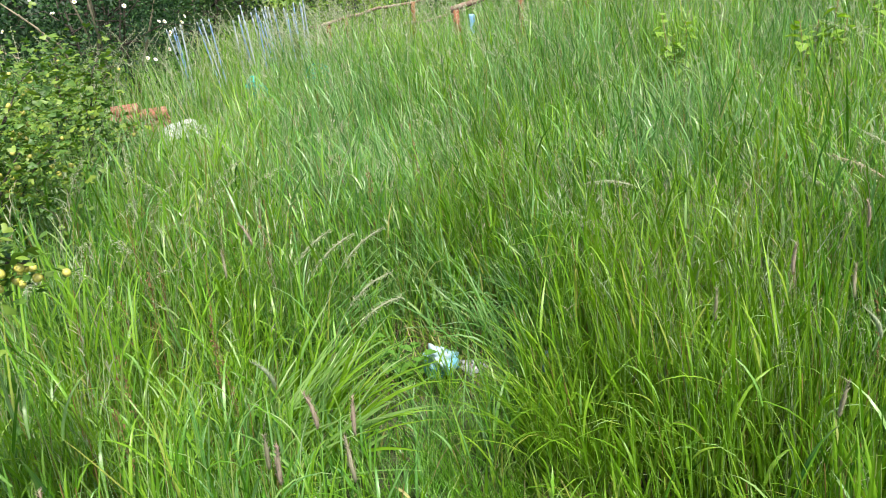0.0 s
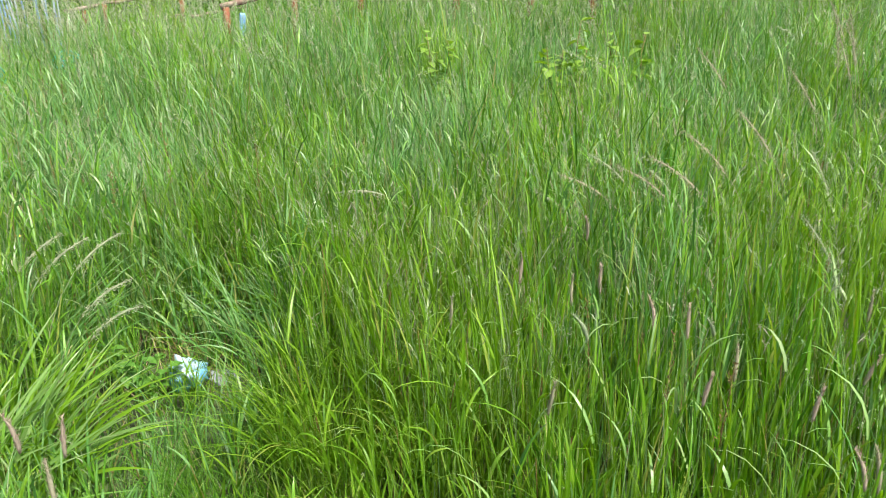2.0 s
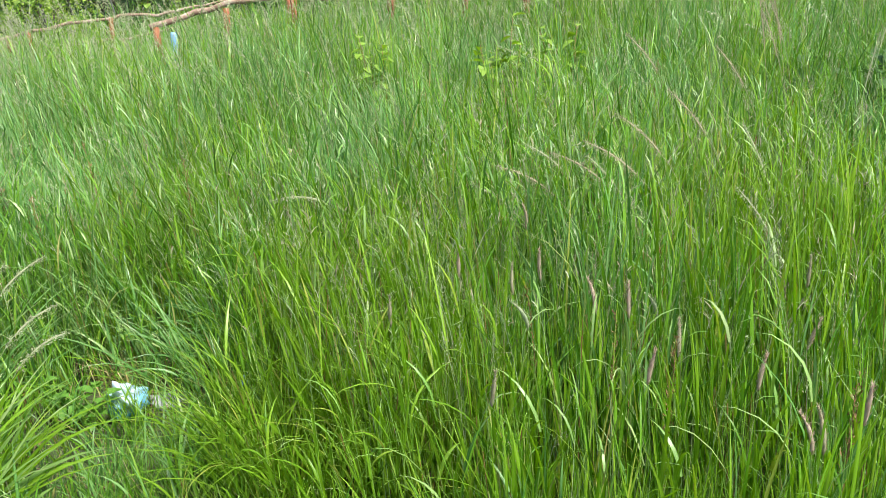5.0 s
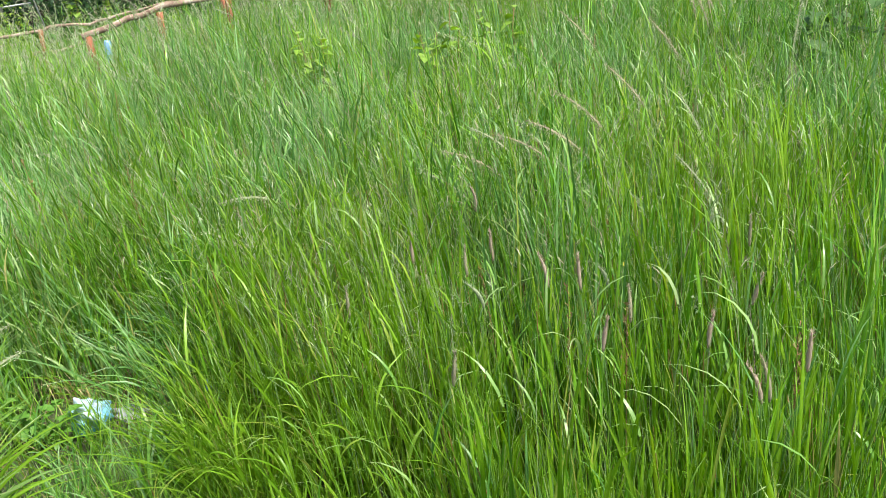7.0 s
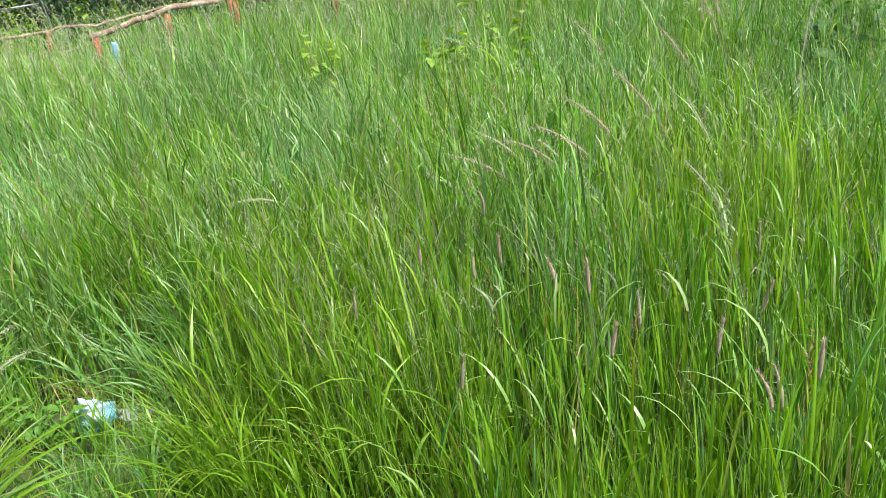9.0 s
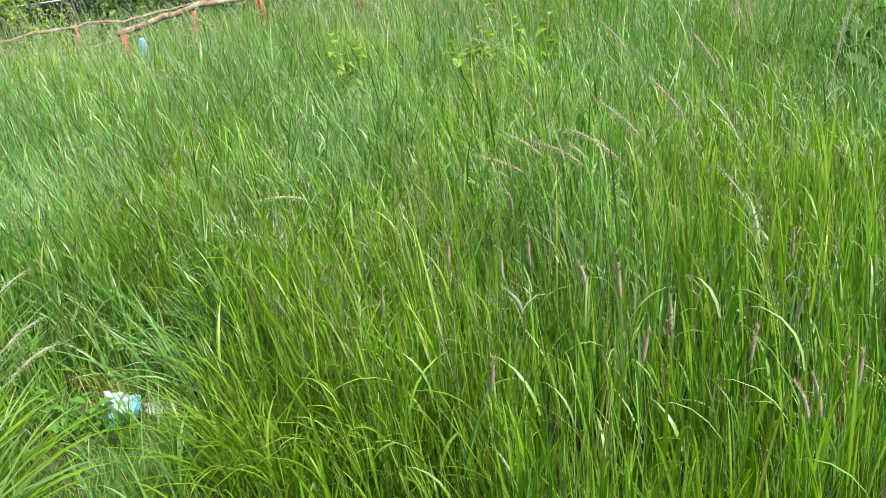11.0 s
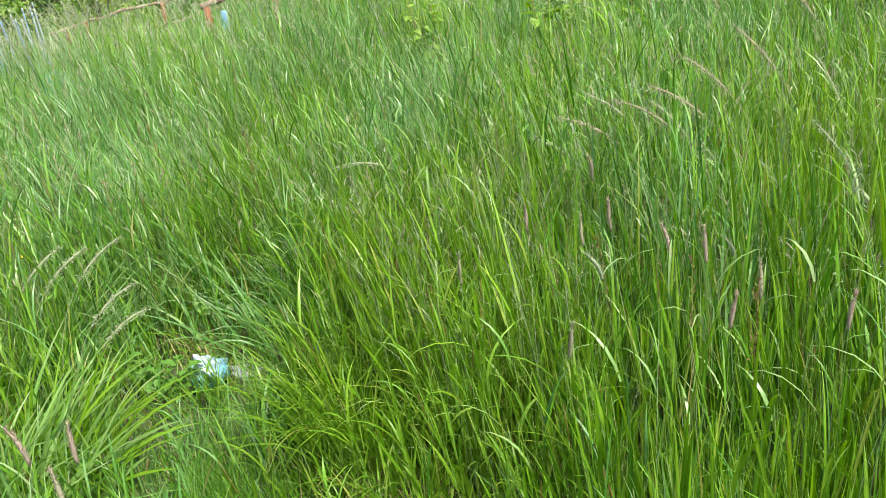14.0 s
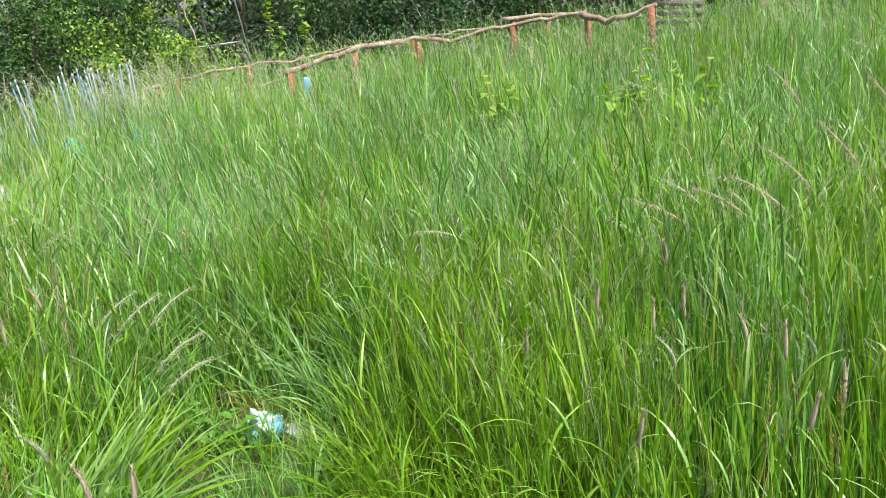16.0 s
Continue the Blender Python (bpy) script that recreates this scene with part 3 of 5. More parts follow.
def woody(seed, height, radius, leaves, size, material, low=0.05, stems=4, ratio=0.55, hang=0.0):
    """Meshes of a shrub or tree: trunk with limbs, and a crown of leaf clumps with gaps."""
    r = np.random.default_rng(seed)
    wood = Heap()
    tips = []
    for s in range(stems):
        a = r.uniform(0, 6.28)
        lean = r.uniform(0.1, 0.5) * radius
        foot = np.array([math.cos(a), math.sin(a), 0]) * radius * 0.12
        top = np.array([math.cos(a) * lean, math.sin(a) * lean, height * r.uniform(0.65, 0.95)])
        ts = np.linspace(0, 1, 7)
        pts = foot + (top - foot) * ts[:, None] + np.c_[r.normal(0, 0.04, 7), r.normal(0, 0.04, 7), np.zeros(7)] * height * 0.25
        pts[0] = foot + np.array([0, 0, -0.1])
        r0 = 0.022 * height / max(1, stems) ** 0.4
        wood.add(*tube(pts, r0 * (1 - 0.85 * ts), 6, 0.06, seed + s))
        for i in range(9):
            q = r.uniform(0.12, 1.0)
            p0 = foot + (top - foot) * q
            b = r.uniform(0, 6.28)
            reach = radius * (1.0 - 0.55 * q) * r.uniform(0.55, 1.1)
            p1 = p0 + np.array([math.cos(b) * reach, math.sin(b) * reach, r.uniform(-0.12, 0.22) * height * 0.5])
            p1[2] = max(p1[2], height * low)
            pm = (p0 + p1) / 2 + np.array([0, 0, 0.05 * height])
            wood.add(*tube([p0, pm, p1], [r0 * 0.4, r0 * 0.25, r0 * 0.08], 5, 0, seed))
            tips += [p1, p1 + r.normal(0, 0.14, 3) * radius]
    tips = np.array(tips)
    tips[:, 2] = np.maximum(tips[:, 2], height * low)
    rad = radius * r.uniform(0.12, 0.38, len(tips))
    crown = Heap().add(*leaf_cloud(tips, rad, leaves, size, r, ratio=ratio, hang=hang))
    return wood.mesh("trunk", BARK, True), crown.mesh("crown", material)


def plant_woody(name, meshes, x, y, label, category, group="", turn=0.0, scale=1.0):
    ob = thing(name, pose(x, y, ground_at(x, y) - 0.03, 0, 0, turn), label, category, group)
    ob.scale = (scale,) * 3
    part("trunk", meshes[0], ob)
    part("crown", meshes[1], ob)
    return ob


KINDS = [
    (woody(11, 3.2, 1.7, 10500, 0.058, LEAF_DARK), "shrub", "dense dark green shrub at the wood's edge", "shrub"),
    (woody(12, 2.6, 1.5, 9500, 0.052, LEAF_MID), "shrub", "mid-green leafy shrub at the wood's edge", "shrub"),
    (woody(13, 7.5, 3.0, 8500, 0.11, LEAF_DARK, low=0.06, stems=2), "tree", "dark leafy tree standing behind the hedge", "tree"),
    (woody(14, 1.7, 1.1, 5200, 0.05, LEAF_LIGHT), "bramble", "yellow-green bramble clump beside the fence", "bramble"),
    (woody(15, 6.5, 2.6, 8000, 0.105, LEAF_MID, low=0.08, stems=2), "tree", "fresh green tree standing behind the hedge", "tree"),
]
HEDGE = [
    # kind, x, y, turn, scale
    (0, -9.6, 8.6, 0, 1.05), (0, -7.9, 9.8, 60, 1.0), (1, -6.6, 10.6, 20, 1.0), (3, -3.85, 9.9, 100, 0.8), (1, -5.0, 11.6, 200, 1.1), (3, -4.7, 9.9, 10, 0.75), (3, -4.6, 10.9, 240, 1.15),
    (0, -3.3, 12.2, 130, 1.1), (1, -2.2, 11.9, 75, 0.85), (0, -0.9, 12.4, 250, 1.05), (1, 0.5, 12.6, 310, 1.0), (0, 1.9, 12.4, 170, 1.0), (1, 3.4, 12.6, 40, 1.1), (0, 5.0, 12.4, 220, 1.1), (1, 6.8, 12.0, 15, 1.1), (0, 8.6, 11.5, 95, 1.1),
    (2, -10.5, 11.5, 0, 1.0), (4, -7.4, 13.0, 50, 1.0), (2, -4.6, 14.4, 120, 1.0), (4, -1.8, 15.0, 190, 1.0), (2, 1.2, 15.2, 260, 1.05), (4, 4.4, 15.0, 330, 1.0), (2, 7.6, 14.6, 25, 1.0), (4, 10.8, 13.0, 80, 1.0),
]
for k, hx, hy, turn, sc in HEDGE:
    meshes, kname, label, cat = KINDS[k]
    plant_woody(kname, meshes, hx, hy, label, cat, "wood's edge", turn, sc)

# the wood behind, too thick to count
woods = Heap()
wr = np.random.default_rng(31)
for wx in np.arange(-26, 27, 2.6):
    wy = 19 - 0.012 * wx * wx + wr.uniform(-0.8, 0.8)
    cs = np.stack([wx + wr.normal(0, 1.1, 26), wy + wr.normal(0, 0.7, 26), wr.uniform(0.5, 9.0, 26)], -1)
    woods.add(*leaf_cloud(cs, wr.uniform(0.7, 1.5, 26), 3000, 0.28, wr))
stuff("far_woods", woods, LEAF_DARK, "dark green mixed wood behind the meadow", "woods")

# ---------- fence of painted posts and a crooked pole ----------
POST_PAINT = rough_material("rust_red_post_paint", [(0.0, (0.13, 0.042, 0.024)), (0.5, (0.25, 0.085, 0.042)), (1.0, (0.36, 0.16, 0.09))], scale=8, fine=45, stretch=(1, 1, 0.3))
POLE_WOOD = rough_material("weathered_pole_wood", [(0.0, (0.11, 0.065, 0.045)), (0.5, (0.25, 0.17, 0.125)), (1.0, (0.46, 0.40, 0.34))], scale=5, fine=40, stretch=(1, 1, 1))


def crooked(points, step=0.12, jitter=0.012, seed=0):
    """Resamples a polyline into a slightly uneven natural pole."""
    r = np.random.default_rng(seed)
    p = np.asarray(points, float)
    d = np.r_[0, np.cumsum(np.linalg.norm(np.diff(p, axis=0), axis=1))]
    s = np.linspace(0, d[-1], int(d[-1] / step) + 2)
    q = np.stack([np.interp(s, d, p[:, i]) for i in range(3)], -1)
    for _ in range(2):
        q[1:-1] = (q[:-2] + 2 * q[1:-1] + q[2:]) / 4
    q[1:-1] += r.normal(0, jitter, (len(q) - 2, 3))
    return q


def fence(label, posts, rails, post_r=0.034):
    """Round posts and poles laid over them; posts: x, y, top; rails: (points, radius)."""
    x0, y0, _ = posts[0]
    z0 = ground_at(x0, y0)
    ob = thing("fence", pose(x0, y0, z0), label, "fence", "garden fences")
    for i, (px, py, top) in enumerate(posts):
        g = ground_at(px, py)
        ts = np.linspace(0, 1, 6)
        pts = np.stack([px - x0 + 0.012 * np.sin(5 * ts + i), py - y0 + 0 * ts, g - 0.12 - z0 + (top - g + 0.12) * ts], -1)
        part("post", tube_mesh("post", pts, post_r * (1.05 - 0.12 * ts), POST_PAINT, 9, 0.04, i), ob, "rust-red painted round post")
    for i, (pts, rad) in enumerate(rails):
        q = crooked(np.asarray(pts) - np.array([x0, y0, z0]), seed=40 + i)
        u = np.linspace(0, 1, len(q))
        part("rail", tube_mesh("rail", q, rad * (1.1 - 0.45 * u), POLE_WOOD, 9, 0.07, i), ob, "crooked bare wooden pole")
    return ob


fence("low rust-red post fence carrying a crooked pole in grass",
      [(-1.94, 7.73, 1.08), (-1.35, 8.09, 1.21), (-0.72, 8.30, 1.27), (0.24, 8.15, 1.36), (0.96, 7.94, 1.42), (1.46, 7.36, 1.46)],
      [([(-2.00, 7.71, 1.08), (-1.94, 7.73, 1.11), (-1.35, 8.09, 1.25), (-0.75, 8.30, 1.31), (-0.36, 8.28, 1.26), (0.24, 8.15, 1.39), (0.96, 7.94, 1.45)], 0.026),
       ([(0.90, 7.95, 1.44), (1.12, 7.72, 1.34), (1.28, 7.55, 1.40), (1.50, 7.36, 1.48)], 0.031)])

# a second, lower run of the fence farther back
fence("older rust-red post fence with thin poles beyond tall grass",
      [(-3.76, 8.86, 0.98), (-3.58, 8.95, 1.00), (-2.87, 9.40, 1.09), (-0.95, 10.0, 1.26)],
      [([(-3.95, 8.74, 0.93), (-3.66, 8.92, 1.00), (-2.87, 9.40, 1.10), (-2.13, 9.81, 1.12), (-1.75, 9.88, 1.22), (-0.9, 10.0, 1.26), (0.1, 10.1, 1.34)], 0.017),
       ([(-3.3, 9.1, 0.84), (-2.7, 9.45, 0.86), (-2.1, 9.7, 0.97)], 0.017)], 0.028)
fence("short far piece of rustic pole fence under the trees", [(0.35, 10.4, 1.38), (0.78, 10.4, 1.40)], [([(0.2, 10.4, 1.40), (0.5, 10.4, 1.43), (1.0, 10.35, 1.42)], 0.028)], 0.028)

# ---------- weathered slatted bin at the fence's upper end ----------
GREY_WOOD = rough_material("grey_weathered_boards", [(0.0, (0.06, 0.053, 0.045)), (0.5, (0.13, 0.115, 0.095)), (1.0, (0.24, 0.22, 0.19))], scale=4, fine=50, stretch=(0.3, 4, 4))


def box(heap, x0, x1, y0, y1, z0, z1, b=0.004):
    """A board with eased edges along its length."""
    v = []
    for x in (x0, x1):
        v += [(x, y0 + b, z0), (x, y1 - b, z0), (x, y1, z0 + b), (x, y1, z1 - b), (x, y1 - b, z1), (x, y0 + b, z1), (x, y0, z1 - b), (x, y0, z0 + b)]
    q = [[i, (i + 1) % 8, 8 + (i + 1) % 8, 8 + i] for i in range(8)]
    t = [[0, i + 1, i] for i in range(1, 7)] + [[8, 8 + i, 9 + i] for i in range(1, 7)]
    return heap.add(v, np.array(t), np.array(q))


bx, by = 1.60, 8.08
bz = ground_at(bx, by)
bin_ = thing("compost_bin", pose(bx, by, bz - 0.03, 0, 0, -14), "grey weathered slatted wooden bin beside the fence", "compost bin")
slat_me = box(Heap(), 0, 0.5, -0.012, 0.012, 0, 0.052).mesh("slat", GREY_WOOD)
side_me = box(Heap(), 0, 0.55, -0.012, 0.012, 0, 0.052).mesh("slat", GREY_WOOD)
post_me = box(Heap(), -0.03, 0.03, -0.03, 0.03, 0, 1.28).mesh("post", GREY_WOOD)
for i in range(14):
    part("slat", slat_me, bin_, m=pose(0, 0.004 * ((i * 7) % 3), 0.06 + i * 0.087, 0, 0.6 * ((i * 5) % 4 - 1.5), 0))
    part("slat", side_me, bin_, m=pose(0.50, 0.03, 0.06 + i * 0.087, 0, 0, 90))
for px, py in ((0.02, 0.045), (0.46, 0.045), (0.46, 0.56)):
    part("post", post_me, bin_, m=pose(px, py, 0))

# ---------- blue plant stakes ----------
STAKE_BLUE = rough_material("blue_plastic_stake", [(0.0, (0.12, 0.20, 0.42)), (0.5, (0.21, 0.34, 0.58)), (1.0, (0.42, 0.54, 0.70))], scale=7, fine=30, rough=0.35, bump=0.1)
STAKE_PALE = rough_material("pale_grey_blue_stake", [(0.0, (0.28, 0.34, 0.43)), (0.5, (0.40, 0.46, 0.54)), (1.0, (0.54, 0.59, 0.64))], scale=7, fine=30, rough=0.4, bump=0.1)


def stake_meshes(material, height):
    """A thin cane with knuckles along its length and a pointed cap."""
    z = np.linspace(-0.1, height, 26)
    rad = 0.0075 + 0.0016 * (np.arange(26) % 3 == 0)
    return tube_mesh("cane", np.c_[0 * z, 0 * z, z], rad, material, 7), tube_mesh("cap", [(0, 0, height - 0.015), (0, 0, height + 0.03), (0, 0, height + 0.045)], [0.0082, 0.0085, 0.004], STAKE_PALE, 7)


STAKES = [stake_meshes(STAKE_BLUE, 1.0), stake_meshes(STAKE_PALE, 1.02), stake_meshes(STAKE_BLUE, 0.92), stake_meshes(STAKE_PALE, 0.96)]
srng = np.random.default_rng(5)


def stake(x, y, k, lean_x, lean_y, up=0.0):
    ob = thing("plant_stake", pose(x, y, ground_at(x, y) + up, lean_y, lean_x, srng.uniform(0, 90)), "slim blue plastic plant stake standing in grass" if k % 2 == 0 else "slim pale blue-grey plant stake standing in grass", "plant stake", "plant stakes")
    part("cane", STAKES[k][0], ob)
    part("cap", STAKES[k][1], ob)


for i in range(4):
    stake(-4.93 + 0.008 * i, 7.66 - 0.02 * i, (1, 0, 0, 1)[i], -14 + 4.5 * i, 2)
for i in range(3):
    stake(-4.70 + 0.012 * i, 7.9 + 0.02 * i, (0, 1, 0)[i], -11 + 3.2 * i, -1)
for i in range(23):
    u = i / 22
    stake(-4.45 + 0.65 * u + srng.normal(0, 0.02), 8.08 + 0.32 * u + srng.normal(0, 0.12), int(srng.integers(0, 4)), srng.normal(-3, 2), srng.normal(0, 2), 0.02 - 0.04 * u + srng.normal(0, 0.045))

# ---------- teal garden net, bricks, white sheet, pot ----------
NET = rough_material("teal_net_cord", [(0.0, (0.02, 0.25, 0.20)), (1.0, (0.07, 0.48, 0.38))], scale=12, rough=0.5, bump=0.1)


def net(x, y, w, h, turn, seed):
    """A crumpled piece of square-mesh net hanging in the grass."""
    r = np.random.default_rng(seed)
    ph = r.uniform(0, 6, 4)

    def fold(u, v):
        return np.stack([u * w, 0.12 * np.sin(7 * u + ph[0]) + 0.06 * np.sin(13 * v + ph[1]), v * h * (0.75 + 0.25 * np.sin(5 * u + ph[2])) + 0.03 * np.sin(11 * u + ph[3])], -1)

    cords = Heap()
    s = np.linspace(0, 1, 18)
    for a in np.linspace(0, 1, 17):
        cords.add(*tube(fold(np.full(18, a), s), np.full(18, 0.0065), 4))
        cords.add(*tube(fold(s, np.full(18, a)), np.full(18, 0.0065), 4))
    ob = thing("garden_net", pose(x, y, ground_at(x, y) - 0.02, 0, 0, turn), "crumpled teal plastic garden net lying in grass", "net", "garden nets")
    part("netting", cords.mesh("netting", NET), ob)


net(-3.66, 6.46, 0.50, 0.60, 20, 1)
net(-3.26, 6.66, 0.40, 0.62, -15, 2)

BRICK = rough_material("orange_red_brick", [(0.0, (0.20, 0.075, 0.045)), (0.5, (0.31, 0.125, 0.075)), (1.0, (0.40, 0.22, 0.15))], scale=9, fine=80, bump=0.5)
brick_me = box(Heap(), 0, 0.24, 0, 0.115, 0, 0.066, 0.005).mesh("brick", BRICK)
sx, sy = -4.80, 5.96
stack = thing("brick_stack", pose(sx, sy, ground_at(sx, sy) - 0.02, 0, 0, 36), "loose stack of orange-red bricks in tall grass", "brick stack")
for row in range(8):
    for col in range(2 if row < 7 else 1):
        for deep in range(2):
            part("brick", brick_me, stack, m=pose(0.252 * col + 0.012 * ((row * 5 + col) % 3), 0.125 * deep + 0.008 * ((row + deep * 2) % 3), row * 0.068, 0, 0, 2.0 * ((row * 3 + col + deep) % 3 - 1)))

WHITE_FILM = rough_material("white_plastic_film", [(0.0, (0.28, 0.29, 0.28)), (0.5, (0.48, 0.49, 0.48)), (1.0, (0.64, 0.64, 0.62))], scale=10, fine=60, rough=0.35, bump=0.3)


def crumple(name, sx, sy, sz, material, seed, rings=18, sides=26, fold=0.22):
    """A closed crumpled sack: a flattened ball pushed in by sharp folds."""
    r = np.random.default_rng(seed)
    th = np.linspace(0, np.pi, rings + 1)[:, None]
    ph = np.linspace(0, 2 * np.pi, sides, endpoint=False)[None]
    d = np.stack([np.sin(th) * np.cos(ph), np.sin(th) * np.sin(ph), np.cos(th) + 0 * ph], -1)
    rad = np.ones(d.shape[:2])
    for _ in range(22):
        a = r.standard_normal(3)
        a /= np.linalg.norm(a)
        rad += fold * 0.28 * (0.5 - np.abs(np.sin(r.uniform(2, 7) * (d @ a) + r.uniform(0, 6))))
    v = d * np.maximum(rad, 0.3)[..., None] * np.array([sx, sy, sz])
    v[..., 2] += sz * 0.75
    q = [[i * sides + j, (i + 1) * sides + j, (i + 1) * sides + (j + 1) % sides, i * sides + (j + 1) % sides] for i in range(rings) for j in range(sides)]
    return array_mesh(name, v.reshape(-1, 3), np.array(q), material)


sheet = thing("plastic_sheet", pose(-4.12, 6.08, ground_at(-4.12, 6.08) - 0.01, 0, 0, 32), "crumpled white plastic sheet lying beside stacked bricks", "plastic sheet")
part("film", crumple("film", 0.36, 0.17, 0.23, WHITE_FILM, 3, fold=0.35), sheet)
DARK_PLASTIC = rough_material("black_plastic", [(0.0, (0.012, 0.013, 0.014)), (1.0, (0.04, 0.04, 0.042))], scale=15, rough=0.5, bump=0.15)
pot = thing("plant_pot", pose(-4.98, 5.86, ground_at(-4.98, 5.86) - 0.01), "black plastic plant pot beside stacked bricks", "plant pot")
part("pot_wall", tube_mesh("pot_wall", [(0, 0, 0), (0, 0, 0.2), (0, 0, 0.4), (0, 0, 0.41), (0, 0, 0.40)], [0.09, 0.11, 0.135, 0.135, 0.12], DARK_PLASTIC, 20), pot)
part("rim", tube_mesh("rim", [(0, 0, 0.375), (0, 0, 0.38), (0, 0, 0.415), (0, 0, 0.42)], [0.136, 0.147, 0.147, 0.136], DARK_PLASTIC, 20), pot)

# ---------- dark metal frame with a dry vine, under the trees ----------
DARK_METAL = rough_material("dark_painted_metal", [(0.0, (0.02, 0.022, 0.022)), (1.0, (0.07, 0.07, 0.065))], scale=12, rough=0.5, bump=0.1)
PALE_METAL = rough_material("dull_zinc", [(0.0, (0.16, 0.17, 0.17)), (1.0, (0.30, 0.31, 0.31))], scale=12, rough=0.45, bump=0.1, metal=0.6)
fx, fy = -3.92, 10.32
fz = ground_at(fx, fy)
arch = thing("plant_support", pose(fx, fy, fz, 0, 0, 18), "dark metal plant support with thin crossbars and vine", "plant support")
for a, b, rad, mat in (((0, 0, -0.1), (-0.05, 0, 2.6), 0.018, DARK_METAL), ((0.40, 0.02, -0.1), (0.14, 0.02, 2.6), 0.016, DARK_METAL), ((0.88, 0.1, 0.3), (0.55, 0.1, 2.6), 0.009, PALE_METAL)):
    part("pole", tube_mesh("pole", np.linspace(a, b, 8), np.full(8, rad), mat, 8), arch)
part("crossbar", tube_mesh("crossbar", np.linspace((0.0, 0, 1.10), (0.72, 0.1, 1.14), 6), np.full(6, 0.011), PALE_METAL, 8), arch)
part("bracket", box(Heap(), 0.24, 0.40, -0.01, 0.03, 1.06, 1.13).mesh("bracket", DARK_METAL), arch)
DRY_VINE = rough_material("dry_vine_bark", [(0.0, (0.20, 0.16, 0.10)), (1.0, (0.42, 0.36, 0.26))], scale=20)
vz = np.linspace(0.5, 2.6, 22)
part("vine", tube_mesh("vine", np.c_[0.16 + 0.10 * np.sin(3.1 * vz) + 0.03 * np.sin(11 * vz), 0.04 + 0 * vz, vz], np.full(22, 0.011), DRY_VINE, 6, 0.1), arch, "pale dry vine winding upward")

# ---------- blue bottle upended on a cane by the fence's end ----------
BLUE_PET = rough_material("pale_blue_plastic", [(0.0, (0.16, 0.36, 0.62)), (1.0, (0.36, 0.56, 0.76))], scale=9, rough=0.2, bump=0.05)
qx, qy = -1.86, 7.70
qz = ground_at(qx, qy)
bottle = thing("plastic_bottle", pose(qx, qy, qz - 0.02, 4, 6, 0), "pale blue plastic bottle upended on a garden cane", "plastic bottle")
part("cane", tube_mesh("cane", np.linspace((0, 0, -0.08), (0, 0, 0.75), 6), np.full(6, 0.007), DRY_VINE, 6), bottle)
part("bottle_body", tube_mesh("bottle_body", [(0, 0, h) for h in (0.54, 0.58, 0.60, 0.64, 0.70, 0.71, 0.76, 0.80, 0.815)], [0.011, 0.012, 0.022, 0.030, 0.031, 0.028, 0.031, 0.031, 0.024], BLUE_PET, 14, 0.03), bottle)

# ---------- litter on the trail ----------


def printed_film(name):
    """White film with washed-out blue print in broad bands."""
    m, n, l, p = nodes_of(name)
    where = n.new("ShaderNodeTexCoord")
    sep = n.new("ShaderNodeSeparateXYZ")
    l.new(where.outputs["Object"], sep.inputs[0])
    ns = n.new("ShaderNodeTexNoise")
    ns.inputs["Scale"].default_value = 14
    ns.inputs["Detail"].default_value = 4
    l.new(where.outputs["Object"], ns.inputs["Vector"])
    sm = n.new("ShaderNodeMath")
    sm.operation = "MULTIPLY_ADD"
    l.new(ns.outputs[0], sm.inputs[0])
    sm.inputs[1].default_value = -0.16
    l.new(sep.outputs[2], sm.inputs[2])
    mr = n.new("ShaderNodeMapRange")
    mr.inputs[1].default_value, mr.inputs[2].default_value = -0.055, 0.20
    l.new(sm.outputs[0], mr.inputs[0])
    r = ramp(n, [(0.0, (0.10, 0.42, 0.72)), (0.20, (0.20, 0.46, 0.66)), (0.32, (0.38, 0.52, 0.62)), (0.55, (0.36, 0.44, 0.49)), (0.72, (0.34, 0.38, 0.40)), (1.0, (0.47, 0.46, 0.43))])
    l.new(mr.outputs[0], r.inputs[0])
    l.new(r.outputs[0], p.inputs["Base Color"])
    p.inputs["Roughness"].default_value = 0.3
    bp = n.new("ShaderNodeBump")
    bp.inputs["Strength"].default_value, bp.inputs["Distance"].default_value = 0.5, 0.006
    l.new(ns.outputs[0], bp.inputs["Height"])
    l.new(bp.outputs[0], p.inputs["Normal"])
    return m


lx, ly = -0.93, 2.61
bag = thing("plastic_bag", pose(lx, ly, ground_at(lx, ly), 12, 0, 15), "crumpled white and blue plastic bag on trodden grass", "plastic bag")
bag.scale = (1.1, 1.1, 1.15)
part("bag_body", crumple("bag_body", 0.075, 0.06, 0.082, printed_film("white_and_blue_film"), 8, 24, 34, 0.30), bag)
part("torn_corner", crumple("torn_corner", 0.075, 0.045, 0.05, rough_material("grey_translucent_film", [(0.0, (0.20, 0.23, 0.25)), (1.0, (0.40, 0.41, 0.45))], scale=18, rough=0.25), 9, 14, 20, 0.4), bag, "greyish see-through torn end", pose(0.10, 0.02, -0.045, 0, 24, 0))
wx, wy = -0.50, 2.60
wrap = thing("plastic_wrapper", pose(wx, wy, ground_at(wx, wy) + 0.0, 0, 0, 50), "pale blue torn plastic wrapper caught in grass", "wrapper")
part("film", crumple("film", 0.05, 0.03, 0.09, BLUE_PET, 10, 14, 20, 0.45), wrap)

